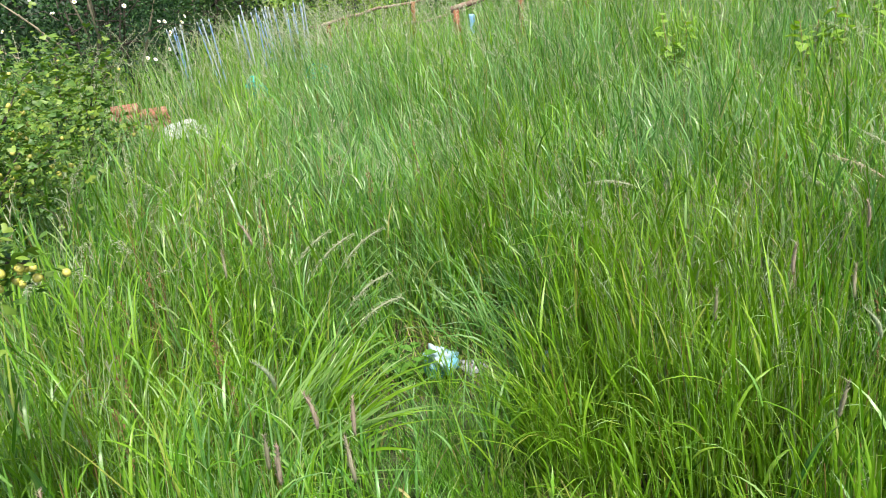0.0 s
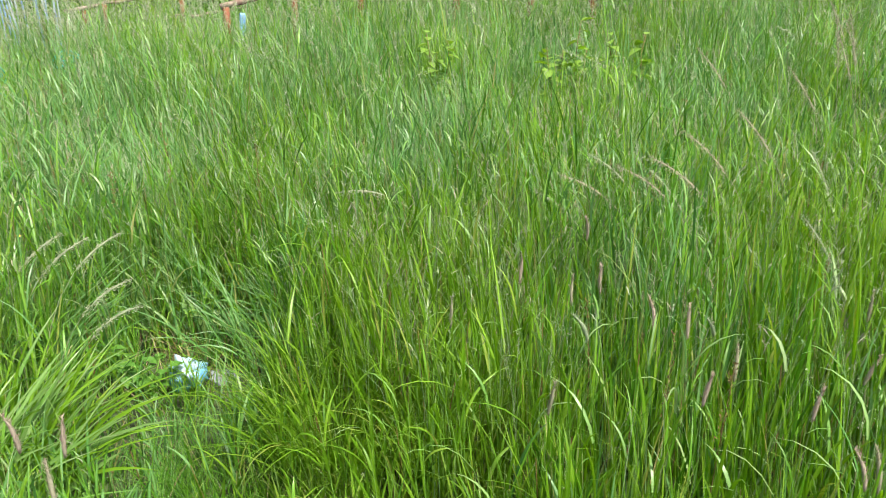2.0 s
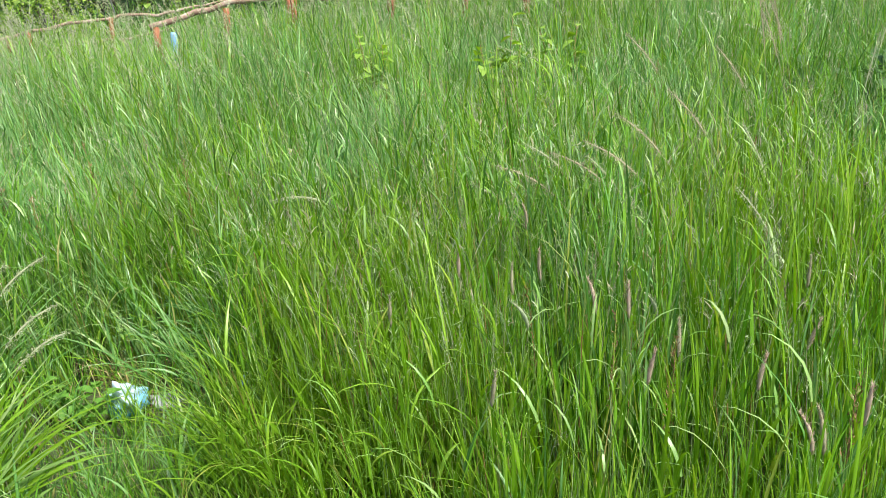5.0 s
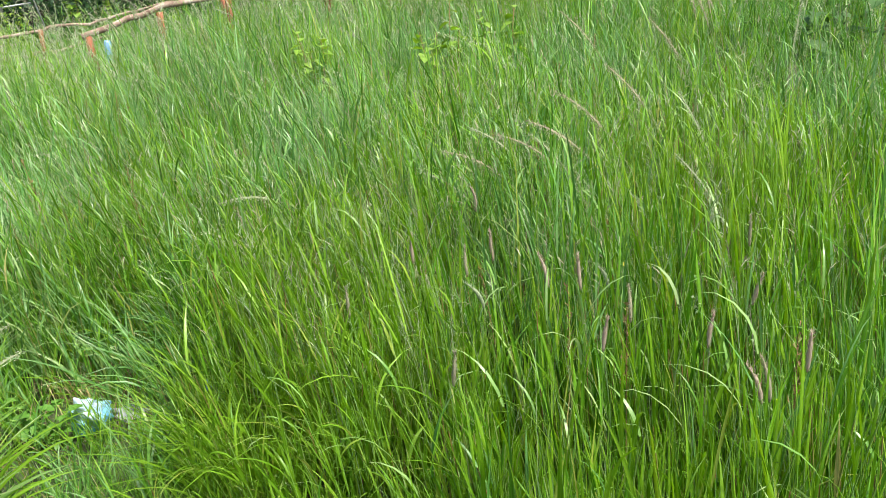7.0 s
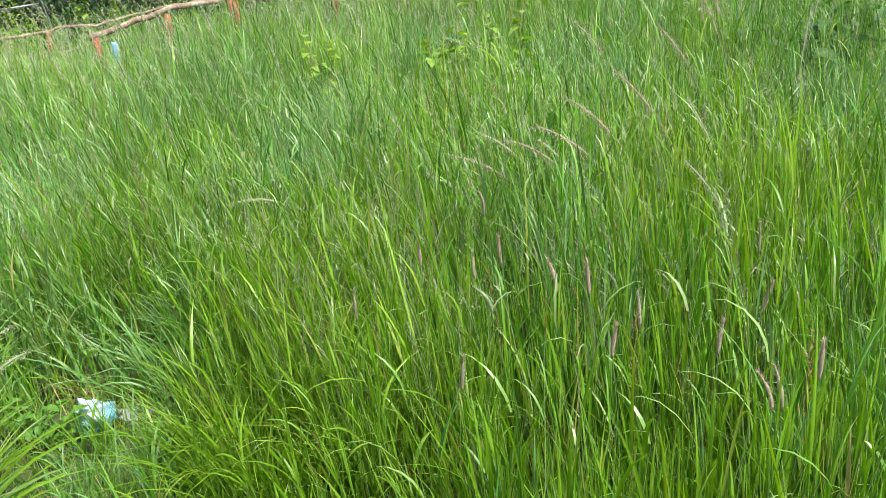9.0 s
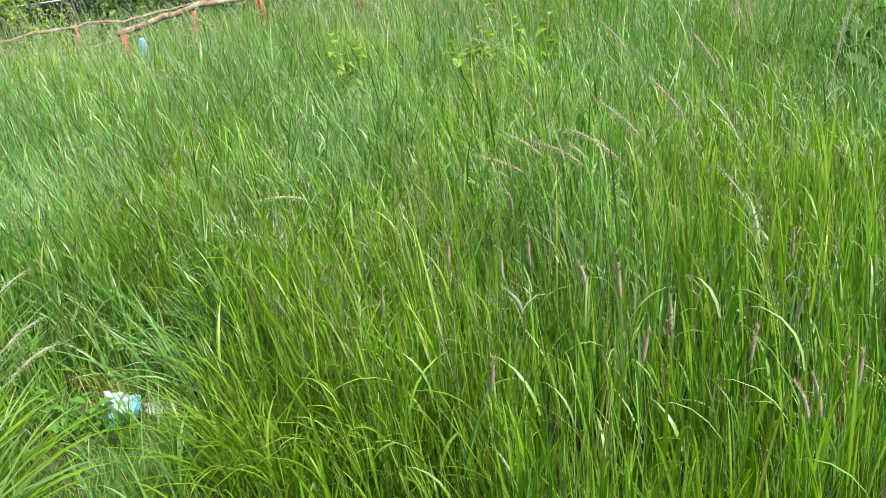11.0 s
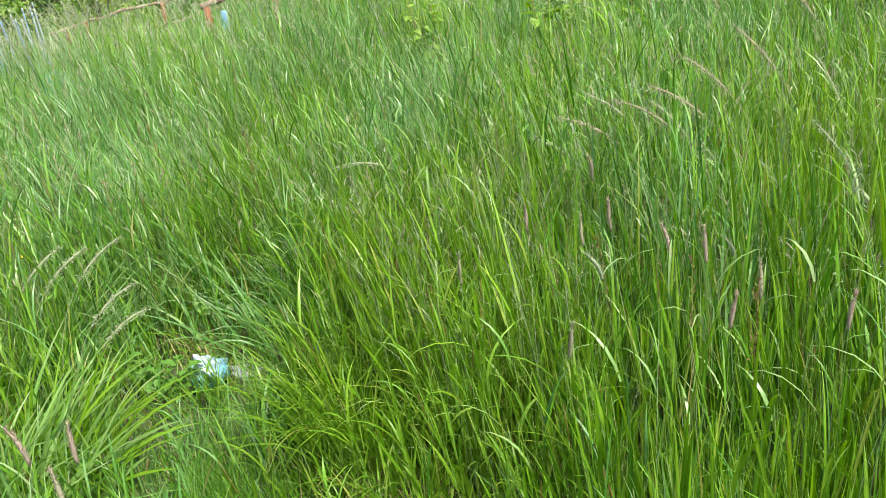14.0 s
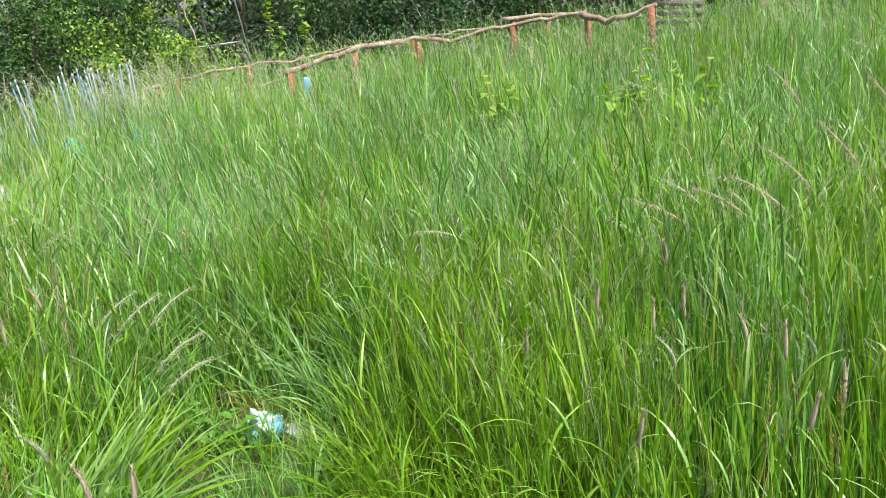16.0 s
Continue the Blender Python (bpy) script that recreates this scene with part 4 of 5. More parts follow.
# blades that have grown up before and through the litter, and dead straw behind it
veil, straw = Heap(), Heap()
n = 85
x, y = rng.uniform(-1.10, -0.66, n), rng.uniform(2.26, 2.50, n)
lines = curves_from(with_ground(x, y), rng.uniform(0.14, 0.40, n), rng.uniform(0, 6.28, n), np.abs(rng.normal(0.1, 0.2, n)), rng.uniform(0.5, 1.9, n), np.full(n, 1.6), 6)
veil.add(*blade_strip(lines, rng.uniform(0.002, 0.0055, n), rng.uniform(0, 3.1, n), fold=0.15))
stuff("litter_grass", veil, GRASS_BRIGHT, "thin green grass growing up before plastic litter")
n = 170
x, y = rng.normal(-0.95, 0.10, n), rng.normal(2.80, 0.06, n)
lines = curves_from(with_ground(x, y), rng.uniform(0.10, 0.34, n), rng.uniform(0, 6.28, n), rng.uniform(0.1, 0.9, n), rng.uniform(0.6, 2.2, n), np.full(n, 1.4), 4)
straw.add(*blade_strip(lines, rng.uniform(0.002, 0.005, n), rng.uniform(0, 3.1, n)))
n = 380
x, y = rng.normal(-0.22, 0.16, n), rng.normal(1.72, 0.09, n)
lines = curves_from(with_ground(x, y), rng.uniform(0.10, 0.30, n), rng.uniform(0, 6.28, n), rng.uniform(0.1, 0.9, n), rng.uniform(0.6, 2.2, n), np.full(n, 1.4), 4)
straw.add(*blade_strip(lines, rng.uniform(0.002, 0.005, n), rng.uniform(0, 3.1, n)))
stuff("dead_straw", straw, THATCH, "brown dead grass tangled at the edge of the trail")

# ---------- flowering grasses that stand out ----------


def head_mesh(name, length, width, material, seed, bent=0.0):
    """A soft spike: a spindle covered with short bristles."""
    r = np.random.default_rng(seed)
    s = np.linspace(0, 1, 9)
    pts = np.c_[bent * length * s ** 2, 0 * s, length * s * (1 - 0.25 * abs(bent) * s)]
    rad = width * 0.5 * np.sin(np.pi * (0.08 + 0.90 * s) ** 0.8) * 0.75
    h = Heap().add(*tube(pts, rad, 7, 0.16, seed))
    n = 170
    i = r.integers(0, 8, n)
    u = r.random(n)[:, None]
    p = pts[i] * (1 - u) + pts[i + 1] * u
    a = r.uniform(0, 6.28, n)
    out = np.c_[np.cos(a), np.sin(a), np.full(n, 1.3)]
    rr = (np.interp(s[i], s, rad))[:, None]
    base = p + np.c_[np.cos(a), np.sin(a), 0 * a] * rr * 0.7
    tipv = base + out * (0.004 + 0.004 * r.random(n))[:, None]
    side = np.c_[-np.sin(a), np.cos(a), 0 * a] * 0.0009
    v = np.stack([base - side, base + side, tipv], 1).reshape(-1, 3)
    return h.add(v, np.arange(3 * n).reshape(-1, 3)).mesh(name, material)


VELVET = [head_mesh("seed_head", 0.095, 0.013, m, i, b) for i, (b, m) in enumerate(((0.05, HEAD_PINK), (0.25, HEAD_TAN), (-0.12, HEAD_PINK), (0.45, HEAD_PALE), (0.0, HEAD_TAN), (-0.3, HEAD_PINK)))]


def flowering(x, y, height, k, lean, way, label="flowering grass stem with a soft velvety head"):
    """One stem with two leaves and a soft spike at its end."""
    z = ground_at(x, y)
    line = curves_from(np.zeros((1, 3)), np.array([height]), np.array([way]), np.array([lean * 0.3]), np.array([lean]), np.array([1.5]), 6)
    foot = line[0, -1]
    ob = thing("flowering_grass", pose(x - foot[0], y - foot[1], z), label, "grass", "velvety flowering grasses")
    v, _, q, uv = prism(line, np.array([0.0013]))
    part("stem", Heap().add(v, None, q, uv).mesh("stem", STEM), ob)
    turn = Matrix.Rotation(lean, 4, Vector((-math.sin(way), math.cos(way), 0)))
    part("seed_head", VELVET[k % 6], ob, m=Matrix.Translation(foot) @ turn @ Matrix.Rotation(k * 1.1, 4, "Z"))
    r = np.random.default_rng(k + 50)
    for f in (2, 4):
        lv = curves_from(line[:, f], np.array([0.20]), r.uniform(0, 6.28, 1), np.array([0.25]), r.uniform(0.6, 1.6, 1), np.array([1.4]), 5)
        part("leaf", Heap().add(*blade_strip(lv, np.array([0.006]), r.uniform(0, 3.1, 1))).mesh("leaf", GRASS), ob)


VELVET_AT = [(0.25, 2.05), (0.40, 2.02), (0.47, 1.98), (0.38, 1.70), (0.26, 1.50), (0.55, 1.72), (0.63, 1.70), (0.72, 1.60), (0.62, 1.52), (0.74, 1.80), (0.05, 1.95),
             (0.84, 1.22), (0.92, 1.20), (0.78, 1.10), (0.86, 1.48), (-0.98, 1.42), (-0.92, 1.23), (-0.81, 1.27), (-0.74, 1.30), (-0.66, 1.10), (-0.80, 1.07), (-0.91, 0.99), (-1.59, 2.58), (-1.46, 2.26), (-1.19, 0.90), (-1.42, 2.0), (1.05, 1.62), (1.0, 2.1), (1.2, 1.9), (0.5, 2.35)]
vr = np.random.default_rng(77)
for i, (hx, hy) in enumerate(VELVET_AT):
    flowering(hx, hy, vr.uniform(0.62, 0.74), i, abs(vr.normal(0.05, 0.09)), vr.uniform(0, 6.28))

# ---------- panicles ----------


def panicle(heap, root, height, way, lean0, lean1, size, branches, spikelet, r, droop=0.6, thick=0.0011, spread_out=0.42):
    """A grass stem whose upper end branches into fine arms hung with spikelets."""
    line = curves_from(root[None], np.array([height]), np.array([way]), np.array([lean0]), np.array([lean1]), np.array([2.2]), 8)
    v, _, q, uv = prism(line, np.array([thick]))
    heap.add(v, None, q, uv)
    path = line[0]
    d = np.r_[0, np.cumsum(np.linalg.norm(np.diff(path, axis=0), axis=1))]
    at = d[-1] - size * (1 - np.linspace(0, 0.98, branches))
    p = np.stack([np.interp(at, d, path[:, i]) for i in range(3)], -1)
    ahead = np.stack([np.interp(at, d[:-1], np.diff(path, axis=0)[:, i]) for i in range(3)], -1)
    ahead /= np.linalg.norm(ahead, axis=1)[:, None]
    arm = size * spread_out * (1 - 0.8 * np.linspace(0, 1, branches)) * r.uniform(0.6, 1.2, branches)
    out = r.standard_normal((branches, 3)) * 0.55
    dirs = ahead + out
    dirs /= np.linalg.norm(dirs, axis=1)[:, None]
    k = 4
    s = np.linspace(0.25, 1.0, k)
    pts = p[:, None] + dirs[:, None] * (arm[:, None] * s[None])[..., None]
    pts[..., 2] -= droop * arm[:, None] * s[None] ** 2
    tipp = pts[:, -1]
    side = np.cross(dirs, [0.3, 0.2, 1.0])
    side /= np.linalg.norm(side, axis=1)[:, None]
    tv = np.stack([p - side * 0.0006, p + side * 0.0006, tipp], 1).reshape(-1, 3)
    heap.add(tv, np.arange(len(tv)).reshape(-1, 3))
    c = pts.reshape(-1, 3) + r.normal(0, 0.004, (branches * k, 3))
    n = len(c)
    ax = np.repeat(dirs, k, 0) + r.normal(0, 0.35, (n, 3))
    ax[:, 2] -= droop * 0.8
    ax /= np.linalg.norm(ax, axis=1)[:, None]
    sd = np.cross(ax, r.standard_normal((n, 3)))
    sd /= np.linalg.norm(sd, axis=1)[:, None]
    ln = spikelet * r.uniform(0.7, 1.3, n)[:, None]
    v = np.stack([c, c + ax * ln * 0.45 + sd * ln * 0.17, c + ax * ln, c + ax * ln * 0.45 - sd * ln * 0.17], 1).reshape(-1, 3)
    b = (np.arange(n) * 4)[:, None]
    heap.add(v, np.concatenate([b + np.array([[0, 1, 2]]), b + np.array([[0, 2, 3]])]))


# airy green-grey panicles, thickest in the middle of the meadow
airy = Heap()
pr = np.random.default_rng(21)
for i in range(420):
    if i < 150:
        px, py = pr.normal(0.15, 0.45), pr.normal(2.45, 0.3)
    elif i < 260:
        px, py = pr.normal(0.9, 0.5), pr.uniform(1.3, 3.2)
    else:
        px, py = pr.uniform(-3.0, 4.0), pr.uniform(2.0, 7.0)
    if py < 0.9 or float(tall_here(np.array([px]), np.array([py]))[1][0]) < 0.7:
        continue
    panicle(airy, np.array([px, py, ground_at(px, py)]), pr.uniform(0.62, 0.86), pr.uniform(0, 6.28), 0.03, pr.uniform(0.1, 0.5), pr.uniform(0.09, 0.16), 11, 0.0055, pr, 0.25)
stuff("panicle_grass", airy, HEAD_GREEN, "airy green-grey grass panicles over the meadow")

# pale oat-like plumes that nod in the wind
pale = Heap()
for i in range(1700):
    px, py = -9.0 + 17 * pr.random(), pr.uniform(2.6, 9.5) if i < 900 else pr.uniform(4.5, 8.6)
    if abs(px) > py * 1.25 + 0.3 or float(tall_here(np.array([px]), np.array([py]))[1][0]) < 0.8:
        continue
    panicle(pale, np.array([px, py, ground_at(px, py)]), pr.uniform(0.72, 1.0) if i < 1300 else pr.uniform(0.85, 1.2), pr.normal(2.7, 1.0), 0.05, pr.uniform(0.4, 1.6), pr.uniform(0.12, 0.24), 10 if i < 1300 else 14, 0.011 if i < 1300 else 0.014, pr, 0.2, 0.0013 if i < 1300 else 0.0018, 0.10)
# tall ones before the dense berry bush
for i in range(16):
    px, py = pr.uniform(-2.15, -1.55), pr.uniform(1.55, 2.5)
    panicle(pale, np.array([px, py, ground_at(px, py)]), pr.uniform(0.98, 1.2), pr.normal(0.3, 0.8), 0.05, pr.uniform(0.4, 1.7), pr.uniform(0.12, 0.2), 22, 0.008, pr, 0.2, 0.0015, 0.09)
# tall ones that reach over the fence rail
for i in range(420):
    px, py = pr.uniform(-4.2, 3.2), pr.uniform(6.2, 8.4)
    panicle(pale, np.array([px, py, ground_at(px, py)]), pr.uniform(0.95, 1.30), pr.normal(2.4, 1.2), 0.05, pr.uniform(0.3, 1.7), pr.uniform(0.14, 0.26), 14, 0.012, pr, 0.2, 0.0017, 0.10)
# a silvery drift of them at the end of the older fence
for i in range(60):
    px, py = pr.normal(-2.75, 0.45), pr.normal(7.0, 0.4)
    panicle(pale, np.array([px, py, ground_at(px, py)]), pr.uniform(0.95, 1.22), pr.normal(2.6, 0.7), 0.08, pr.uniform(0.6, 1.8), pr.uniform(0.16, 0.28), 20, 0.012, pr, 0.2, 0.0018, 0.11)
# taller ones between the berry bushes and the bricks
for i in range(46):
    px, py = pr.uniform(-4.6, -2.9), pr.uniform(4.0, 5.6)
    panicle(pale, np.array([px, py, ground_at(px, py)]), pr.uniform(1.05, 1.45), pr.normal(1.2, 1.4), 0.05, pr.uniform(0.3, 1.5), pr.uniform(0.16, 0.26), 16, 0.011, pr, 0.2, 0.0018, 0.10)
stuff("oat_grass", pale, HEAD_OAT, "pale straw-coloured nodding oat grass plumes")


def plume(x, y, height, way, lean1, tan=False):
    """One tall stand-out plume."""
    z = ground_at(x, y)
    ob = thing("plume_grass", pose(x, y, z), "tall pinkish-tan nodding grass plume above the meadow" if tan else "tall pale nodding grass plume above the meadow", "grass", "tall grass plumes")
    r = np.random.default_rng(int(abs(x * 100 + y * 10)))
    h = Heap()
    panicle(h, np.zeros(3), height, way, 0.06, lean1, 0.24 if tan else 0.20, 130 if tan else 100, 0.0062, r, 0.15, 0.0016, 0.11 if tan else 0.08)
    core = curves_from(np.zeros((1, 3)), np.array([height]), np.array([way]), np.array([0.06]), np.array([lean1]), np.array([2.2]), 40)[:, 32:]
    h.add(*blade_strip(core, np.array([0.0062]), np.array([way + 0.9]), 0.8, 0.4, facing=np.array([[0.2, -0.7, 0.6]])))
    part("plume", h.mesh("plume", HEAD_TAN if tan else HEAD_OAT), ob)
    for j in range(3):
        lv = curves_from(np.array([[0.0, 0, height * (0.2 + 0.2 * j)]]), np.array([0.25]), r.uniform(0, 6.28, 1), np.array([0.3]), r.uniform(0.8, 1.9, 1), np.array([1.4]), 5)
        part("leaf", Heap().add(*blade_strip(lv, np.array([0.006]), r.uniform(0, 3.1, 1))).mesh("leaf", GRASS_BLUE_SHEEN), ob)


for px, py, ph, pw, pl in ((0.70, 2.60, 0.90, 3.0, 1.2), (1.05, 2.60, 0.92, 2.9, 0.9), (0.95, 2.85, 0.95, 2.9, 1.2), 
                           (1.95, 3.0, 1.15, 0.6, 0.35), (2.3, 3.5, 1.2, 0.5, 0.4), (0.14, 2.80, 1.02, 3.1, 1.9), (-1.42, 2.28, 0.80, 0.55, 1.25), (-1.32, 2.30, 0.82, 0.6, 1.3), (-1.52, 2.35, 0.78, 0.5, 1.2), (-1.25, 2.22, 0.70, 0.5, 1.4), (-1.2, 2.2, 0.64, 0.3, 1.45), (1.35, 2.1, 0.95, 2.9, 0.8), (1.5, 2.5, 0.98, 2.5, 0.6)):
    plume(px, py, ph, pw, pl)
for px, py, ph, pw, pl in ((1.64, 3.30, 1.20, 2.2, 0.35), (1.70, 3.36, 1.12, 2.5, 0.5), (1.60, 3.42, 1.16, 2.0, 0.3), (1.56, 3.28, 1.02, 2.7, 0.8), (0.88, 2.48, 0.98, 2.9, 1.25), (0.78, 2.52, 0.94, 2.8, 1.35), (0.98, 2.58, 1.0, 2.7, 1.1), (0.60, 2.62, 0.90, 3.0, 1.4), (1.18, 2.75, 1.0, 2.8, 0.9), (2.0, 3.9, 1.1, 2.6, 0.5), (2.2, 4.4, 1.15, 2.9, 0.6), (1.3, 3.6, 1.05, 2.8, 0.9)):
    plume(px + 0.27, py, ph + 0.1, pw, pl, True)

# ---------- rusty dock stems ----------
docks = Heap()


def dock_spike(heap, x, y, height, r):
    z = ground_at(x, y)
    way = r.uniform(0, 6.28)
    line = curves_from(np.array([[x, y, z]]), np.array([height]), np.array([way]), np.array([0.02]), np.array([abs(r.normal(0.1, 0.08))]), np.array([1.5]), 6)
    v, _, q, uv = prism(line, np.array([0.0018]))
    heap.add(v, None, q, uv)
    n = 90
    f = r.uniform(3.8, 6, n)
    i = np.minimum(f.astype(int), 5)
    u = (f - i)[:, None]
    c = line[0, i] * (1 - u) + line[0, i + 1] * u + r.normal(0, 0.0042, (n, 3))
    a = r.standard_normal((n, 3)) * 0.5 + np.array([0, 0, 1.0])
    b = r.standard_normal((n, 3))
    s = 0.0095
    heap.add(np.stack([c, c + a * s * 0.5 + b * s * 0.3, c + a * s], 1).reshape(-1, 3), np.arange(3 * n).reshape(-1, 3))


for i in range(150):
    px, py = pr.uniform(-5, 5), pr.uniform(1.2, 7.5)
    if abs(px) > py * 1.1 + 0.3 or float(tall_here(np.array([px]), np.array([py]))[1][0]) < 0.8:
        continue
    dock_spike(docks, px, py, pr.uniform(0.6, 0.86), pr)
for px, py in ((0.46, 1.90), (1.0, 1.35), (-1.2, 1.6), (-1.45, 1.5), (-1.6, 1.75), (1.5, 3.0), (-1.35, 1.72), (-1.75, 2.1), (0.58, 1.67), (0.69, 1.56), (1.25, 2.2)):
    dock_spike(docks, px, py, 0.76, pr)
stuff("dock_spikes", docks, DOCK, "rusty brown dock spikes among the grass", "dock")

# ---------- tussocks ----------


def tussock(x, y, count, length, spread_r, lean0, lean1, material, label, way=None, wide=(0.004, 0.009), seed=0):
    r = np.random.default_rng(seed)
    a = r.uniform(0, 6.28, count)
    d = spread_r * np.sqrt(r.random(count))
    root = np.stack([d * np.cos(a), d * np.sin(a), np.full(count, -0.02)], -1)
    w = a + r.normal(0, 0.5, count) if way is None else r.normal(way, 0.5, count)
    l0 = np.abs(r.normal(lean0, 0.16, count))
    l1 = l0 + r.uniform(*lean1, count)
    lines = curves_from(root, r.uniform(0.55, 1.0, count) * length, w, l0, l1, r.uniform(1.1, 2.2, count), 7)
    width, turn = r.uniform(*wide, count), r.uniform(0, 3.14, count) if way is None else w + r.normal(0, 0.4, count)
    upper = None if way is None else np.array([0.1, -0.55, 0.8]) + r.normal(0, 0.3, (count, 3))
    ob = thing("grass_tussock", pose(x, y, ground_at(x, y)), label, "grass", "tussocks")
    part("tuft", Heap().add(*blade_strip(lines[36:], width[36:], turn[36:], fold=0.15, facing=None if way is None else upper[36:])).mesh("tuft", material), ob)
    for i in range(36):
        part("blade", Heap().add(*blade_strip(lines[i:i + 1], width[i:i + 1] * 1.2, turn[i:i + 1], fold=0.15, facing=None if way is None else upper[i:i + 1])).mesh("blade", material), ob)


tussock(-0.30, 2.12, 300, 0.74, 0.17, 0.22, (0.5, 1.9), GRASS_BRIGHT, "lush yellow-green tussock of arching grass", seed=1)
tussock(-0.02, 2.24, 220, 0.72, 0.16, 0.18, (0.4, 1.7), GRASS_BRIGHT, "lush yellow-green tussock of arching grass", seed=2)
tussock(-1.36, 1.90, 95, 0.78, 0.18, 0.48, (0.25, 0.8), GRASS_ARCHED, "tuft of broad bright grass combed over to one side", way=-0.05, wide=(0.011, 0.021), seed=3)
tussock(-1.30, 1.98, 70, 0.74, 0.16, 0.45, (0.3, 1.1), GRASS_BRIGHT, "tuft of broad bright grass combed over to one side", way=0.0, wide=(0.009, 0.018), seed=13)
tussock(-1.55, 2.5, 120, 0.75, 0.16, 0.45, (0.3, 1.0), GRASS_BLUE_SHEEN, "tuft of pale grass combed over to one side", way=0.1, wide=(0.005, 0.011), seed=4)
for tx, ty, tw, ts in ((-1.00, 3.05, 2.7, 21), (-0.72, 3.22, 2.9, 22), (-1.22, 3.25, 0.4, 23), (-0.62, 2.86, 3.0, 24), (-0.86, 3.6, 2.6, 25), (-0.45, 3.1, 2.8, 26)):
    tussock(tx, ty, 95, 0.60, 0.27, 0.22, (0.4, 2.0), GRASS_ARCHED if ts % 2 else GRASS_BLUE_SHEEN, "tuft of pale arching grass behind the plastic litter", way=tw, wide=(0.005, 0.011), seed=ts)
tussock(-1.58, 4.20, 300, 0.78, 0.30, 0.50, (0.2, 0.8), GRASS_FLAT, "pale bluish tussock of flattened fine grass", way=2.3, wide=(0.003, 0.006), seed=5)
tussock(-1.30, 3.98, 220, 0.70, 0.26, 0.55, (0.2, 0.8), GRASS_FLAT, "pale bluish tussock of flattened fine grass", way=2.5, wide=(0.003, 0.006), seed=6)
tussock(-0.62, 2.0, 260, 0.34, 0.16, 0.4, (0.4, 1.2), GRASS, "short soft tussock on the trodden trail", seed=7, wide=(0.0015, 0.003))
tussock(-0.78, 1.62, 300, 0.36, 0.2, 0.4, (0.4, 1.2), GRASS, "short soft tussock on the trodden trail", seed=8, wide=(0.0015, 0.003))

# ---------- broad-leaved plants ----------


def broad_leaf(name, length, width, material, lobes=0, seed=0):
    """A leaf with a folded midrib and toothed or lobed edge, lying along +x."""
    k = 9
    s = np.linspace(0, 1, k)
    half = width * 0.5 * np.sin(np.pi * s ** 0.75) * (1 + 0.18 * np.cos(np.pi * 2 * lobes * s)) + 0.0004
    droop = -0.25 * length * s ** 2
    mid = np.c_[length * s, 0 * s, droop]
    left = mid + np.c_[0 * s, half, half * 0.35]
    right = mid + np.c_[0 * s, -half, half * 0.35]
    v = np.concatenate([mid, left, right])
    q = [[i, i + 1, k + i + 1, k + i] for i in range(k - 1)] + [[i, 2 * k + i, 2 * k + i + 1, i + 1] for i in range(k - 1)]
    return array_mesh(name, v, np.array(q), material, smooth=True)


def leafy_plant(name, x, y, height, stems, leaves, leaf_me, label, category, stem_mat, seed=0, reach=0.12, low=0.2, group=""):
    """Thin stems with separate broad leaves set round them."""
    r = np.random.default_rng(seed)
    ob = thing(name, pose(x, y, ground_at(x, y) - 0.01), label, category, group)
    for i in range(stems):
        a = r.uniform(0, 6.28)
        top = np.array([math.cos(a) * reach * r.uniform(0.2, 1), math.sin(a) * reach * r.uniform(0.2, 1), height * r.uniform(0.75, 1.0)])
        pts = np.linspace((0, 0, 0), top, 7) + np.c_[r.normal(0, 0.006, 7), r.normal(0, 0.006, 7), np.zeros(7)]
        part("stem", tube_mesh("stem", pts, np.linspace(0.004, 0.0018, 7), stem_mat, 6), ob)
        for j in range(leaves):
            u = low + (1 - low) * (j + r.random()) / leaves
            p = pts[0] + (pts[-1] - pts[0]) * u
            part("leaf", leaf_me, ob, m=pose(*p, r.uniform(-15, 15), r.uniform(-35, 25), r.uniform(0, 360)) @ Matrix.Scale(r.uniform(0.7, 1.2), 4))
    return ob


WEED = leaf_material("weed_leaf", [(0.0, (0.06, 0.17, 0.02)), (0.5, (0.09, 0.23, 0.03)), (1.0, (0.16, 0.31, 0.05))], through_light=0.3, rough=0.5)
WEED_LEAF = broad_leaf("leaf", 0.05, 0.036, WEED, 3)
leafy_plant("weed", -1.05, 2.54, 0.22, 6, 9, WEED_LEAF, "small bright green leafy weed beside plastic litter", "weed", STEM, 1, 0.13)
SAP_LEAF = broad_leaf("leaf", 0.085, 0.07, LEAF_LIGHT, 4)
leafy_plant("sapling", 0.83, 4.89, 1.10, 4, 18, SAP_LEAF, "yellow-green sapling with lobed leaves in tall grass", "sapling", DOCK, 2, 0.16, 0.45, "saplings")
leafy_plant("sapling", 0.05, 5.2, 0.98, 3, 14, SAP_LEAF, "yellow-green sapling with lobed leaves in tall grass", "sapling", DOCK, 3, 0.16, 0.5, "saplings")
leafy_plant("sapling", 1.2, 4.9, 1.04, 3, 12, SAP_LEAF, "yellow-green sapling with lobed leaves in tall grass", "sapling", DOCK, 4, 0.16, 0.5, "saplings")
leafy_plant("sapling", -2.67, 10.2, 1.55, 4, 18, SAP_LEAF, "yellow-green sapling standing beyond the rustic fence", "sapling", DOCK, 5, 0.22, 0.5, "saplings")
leafy_plant("sapling", -2.28, 10.29, 1.5, 3, 14, SAP_LEAF, "yellow-green sapling standing beyond the rustic fence", "sapling", DOCK, 6, 0.14, 0.6, "saplings")
DOCK_LEAF = broad_leaf("leaf", 0.16, 0.075, LEAF_MID, 2)
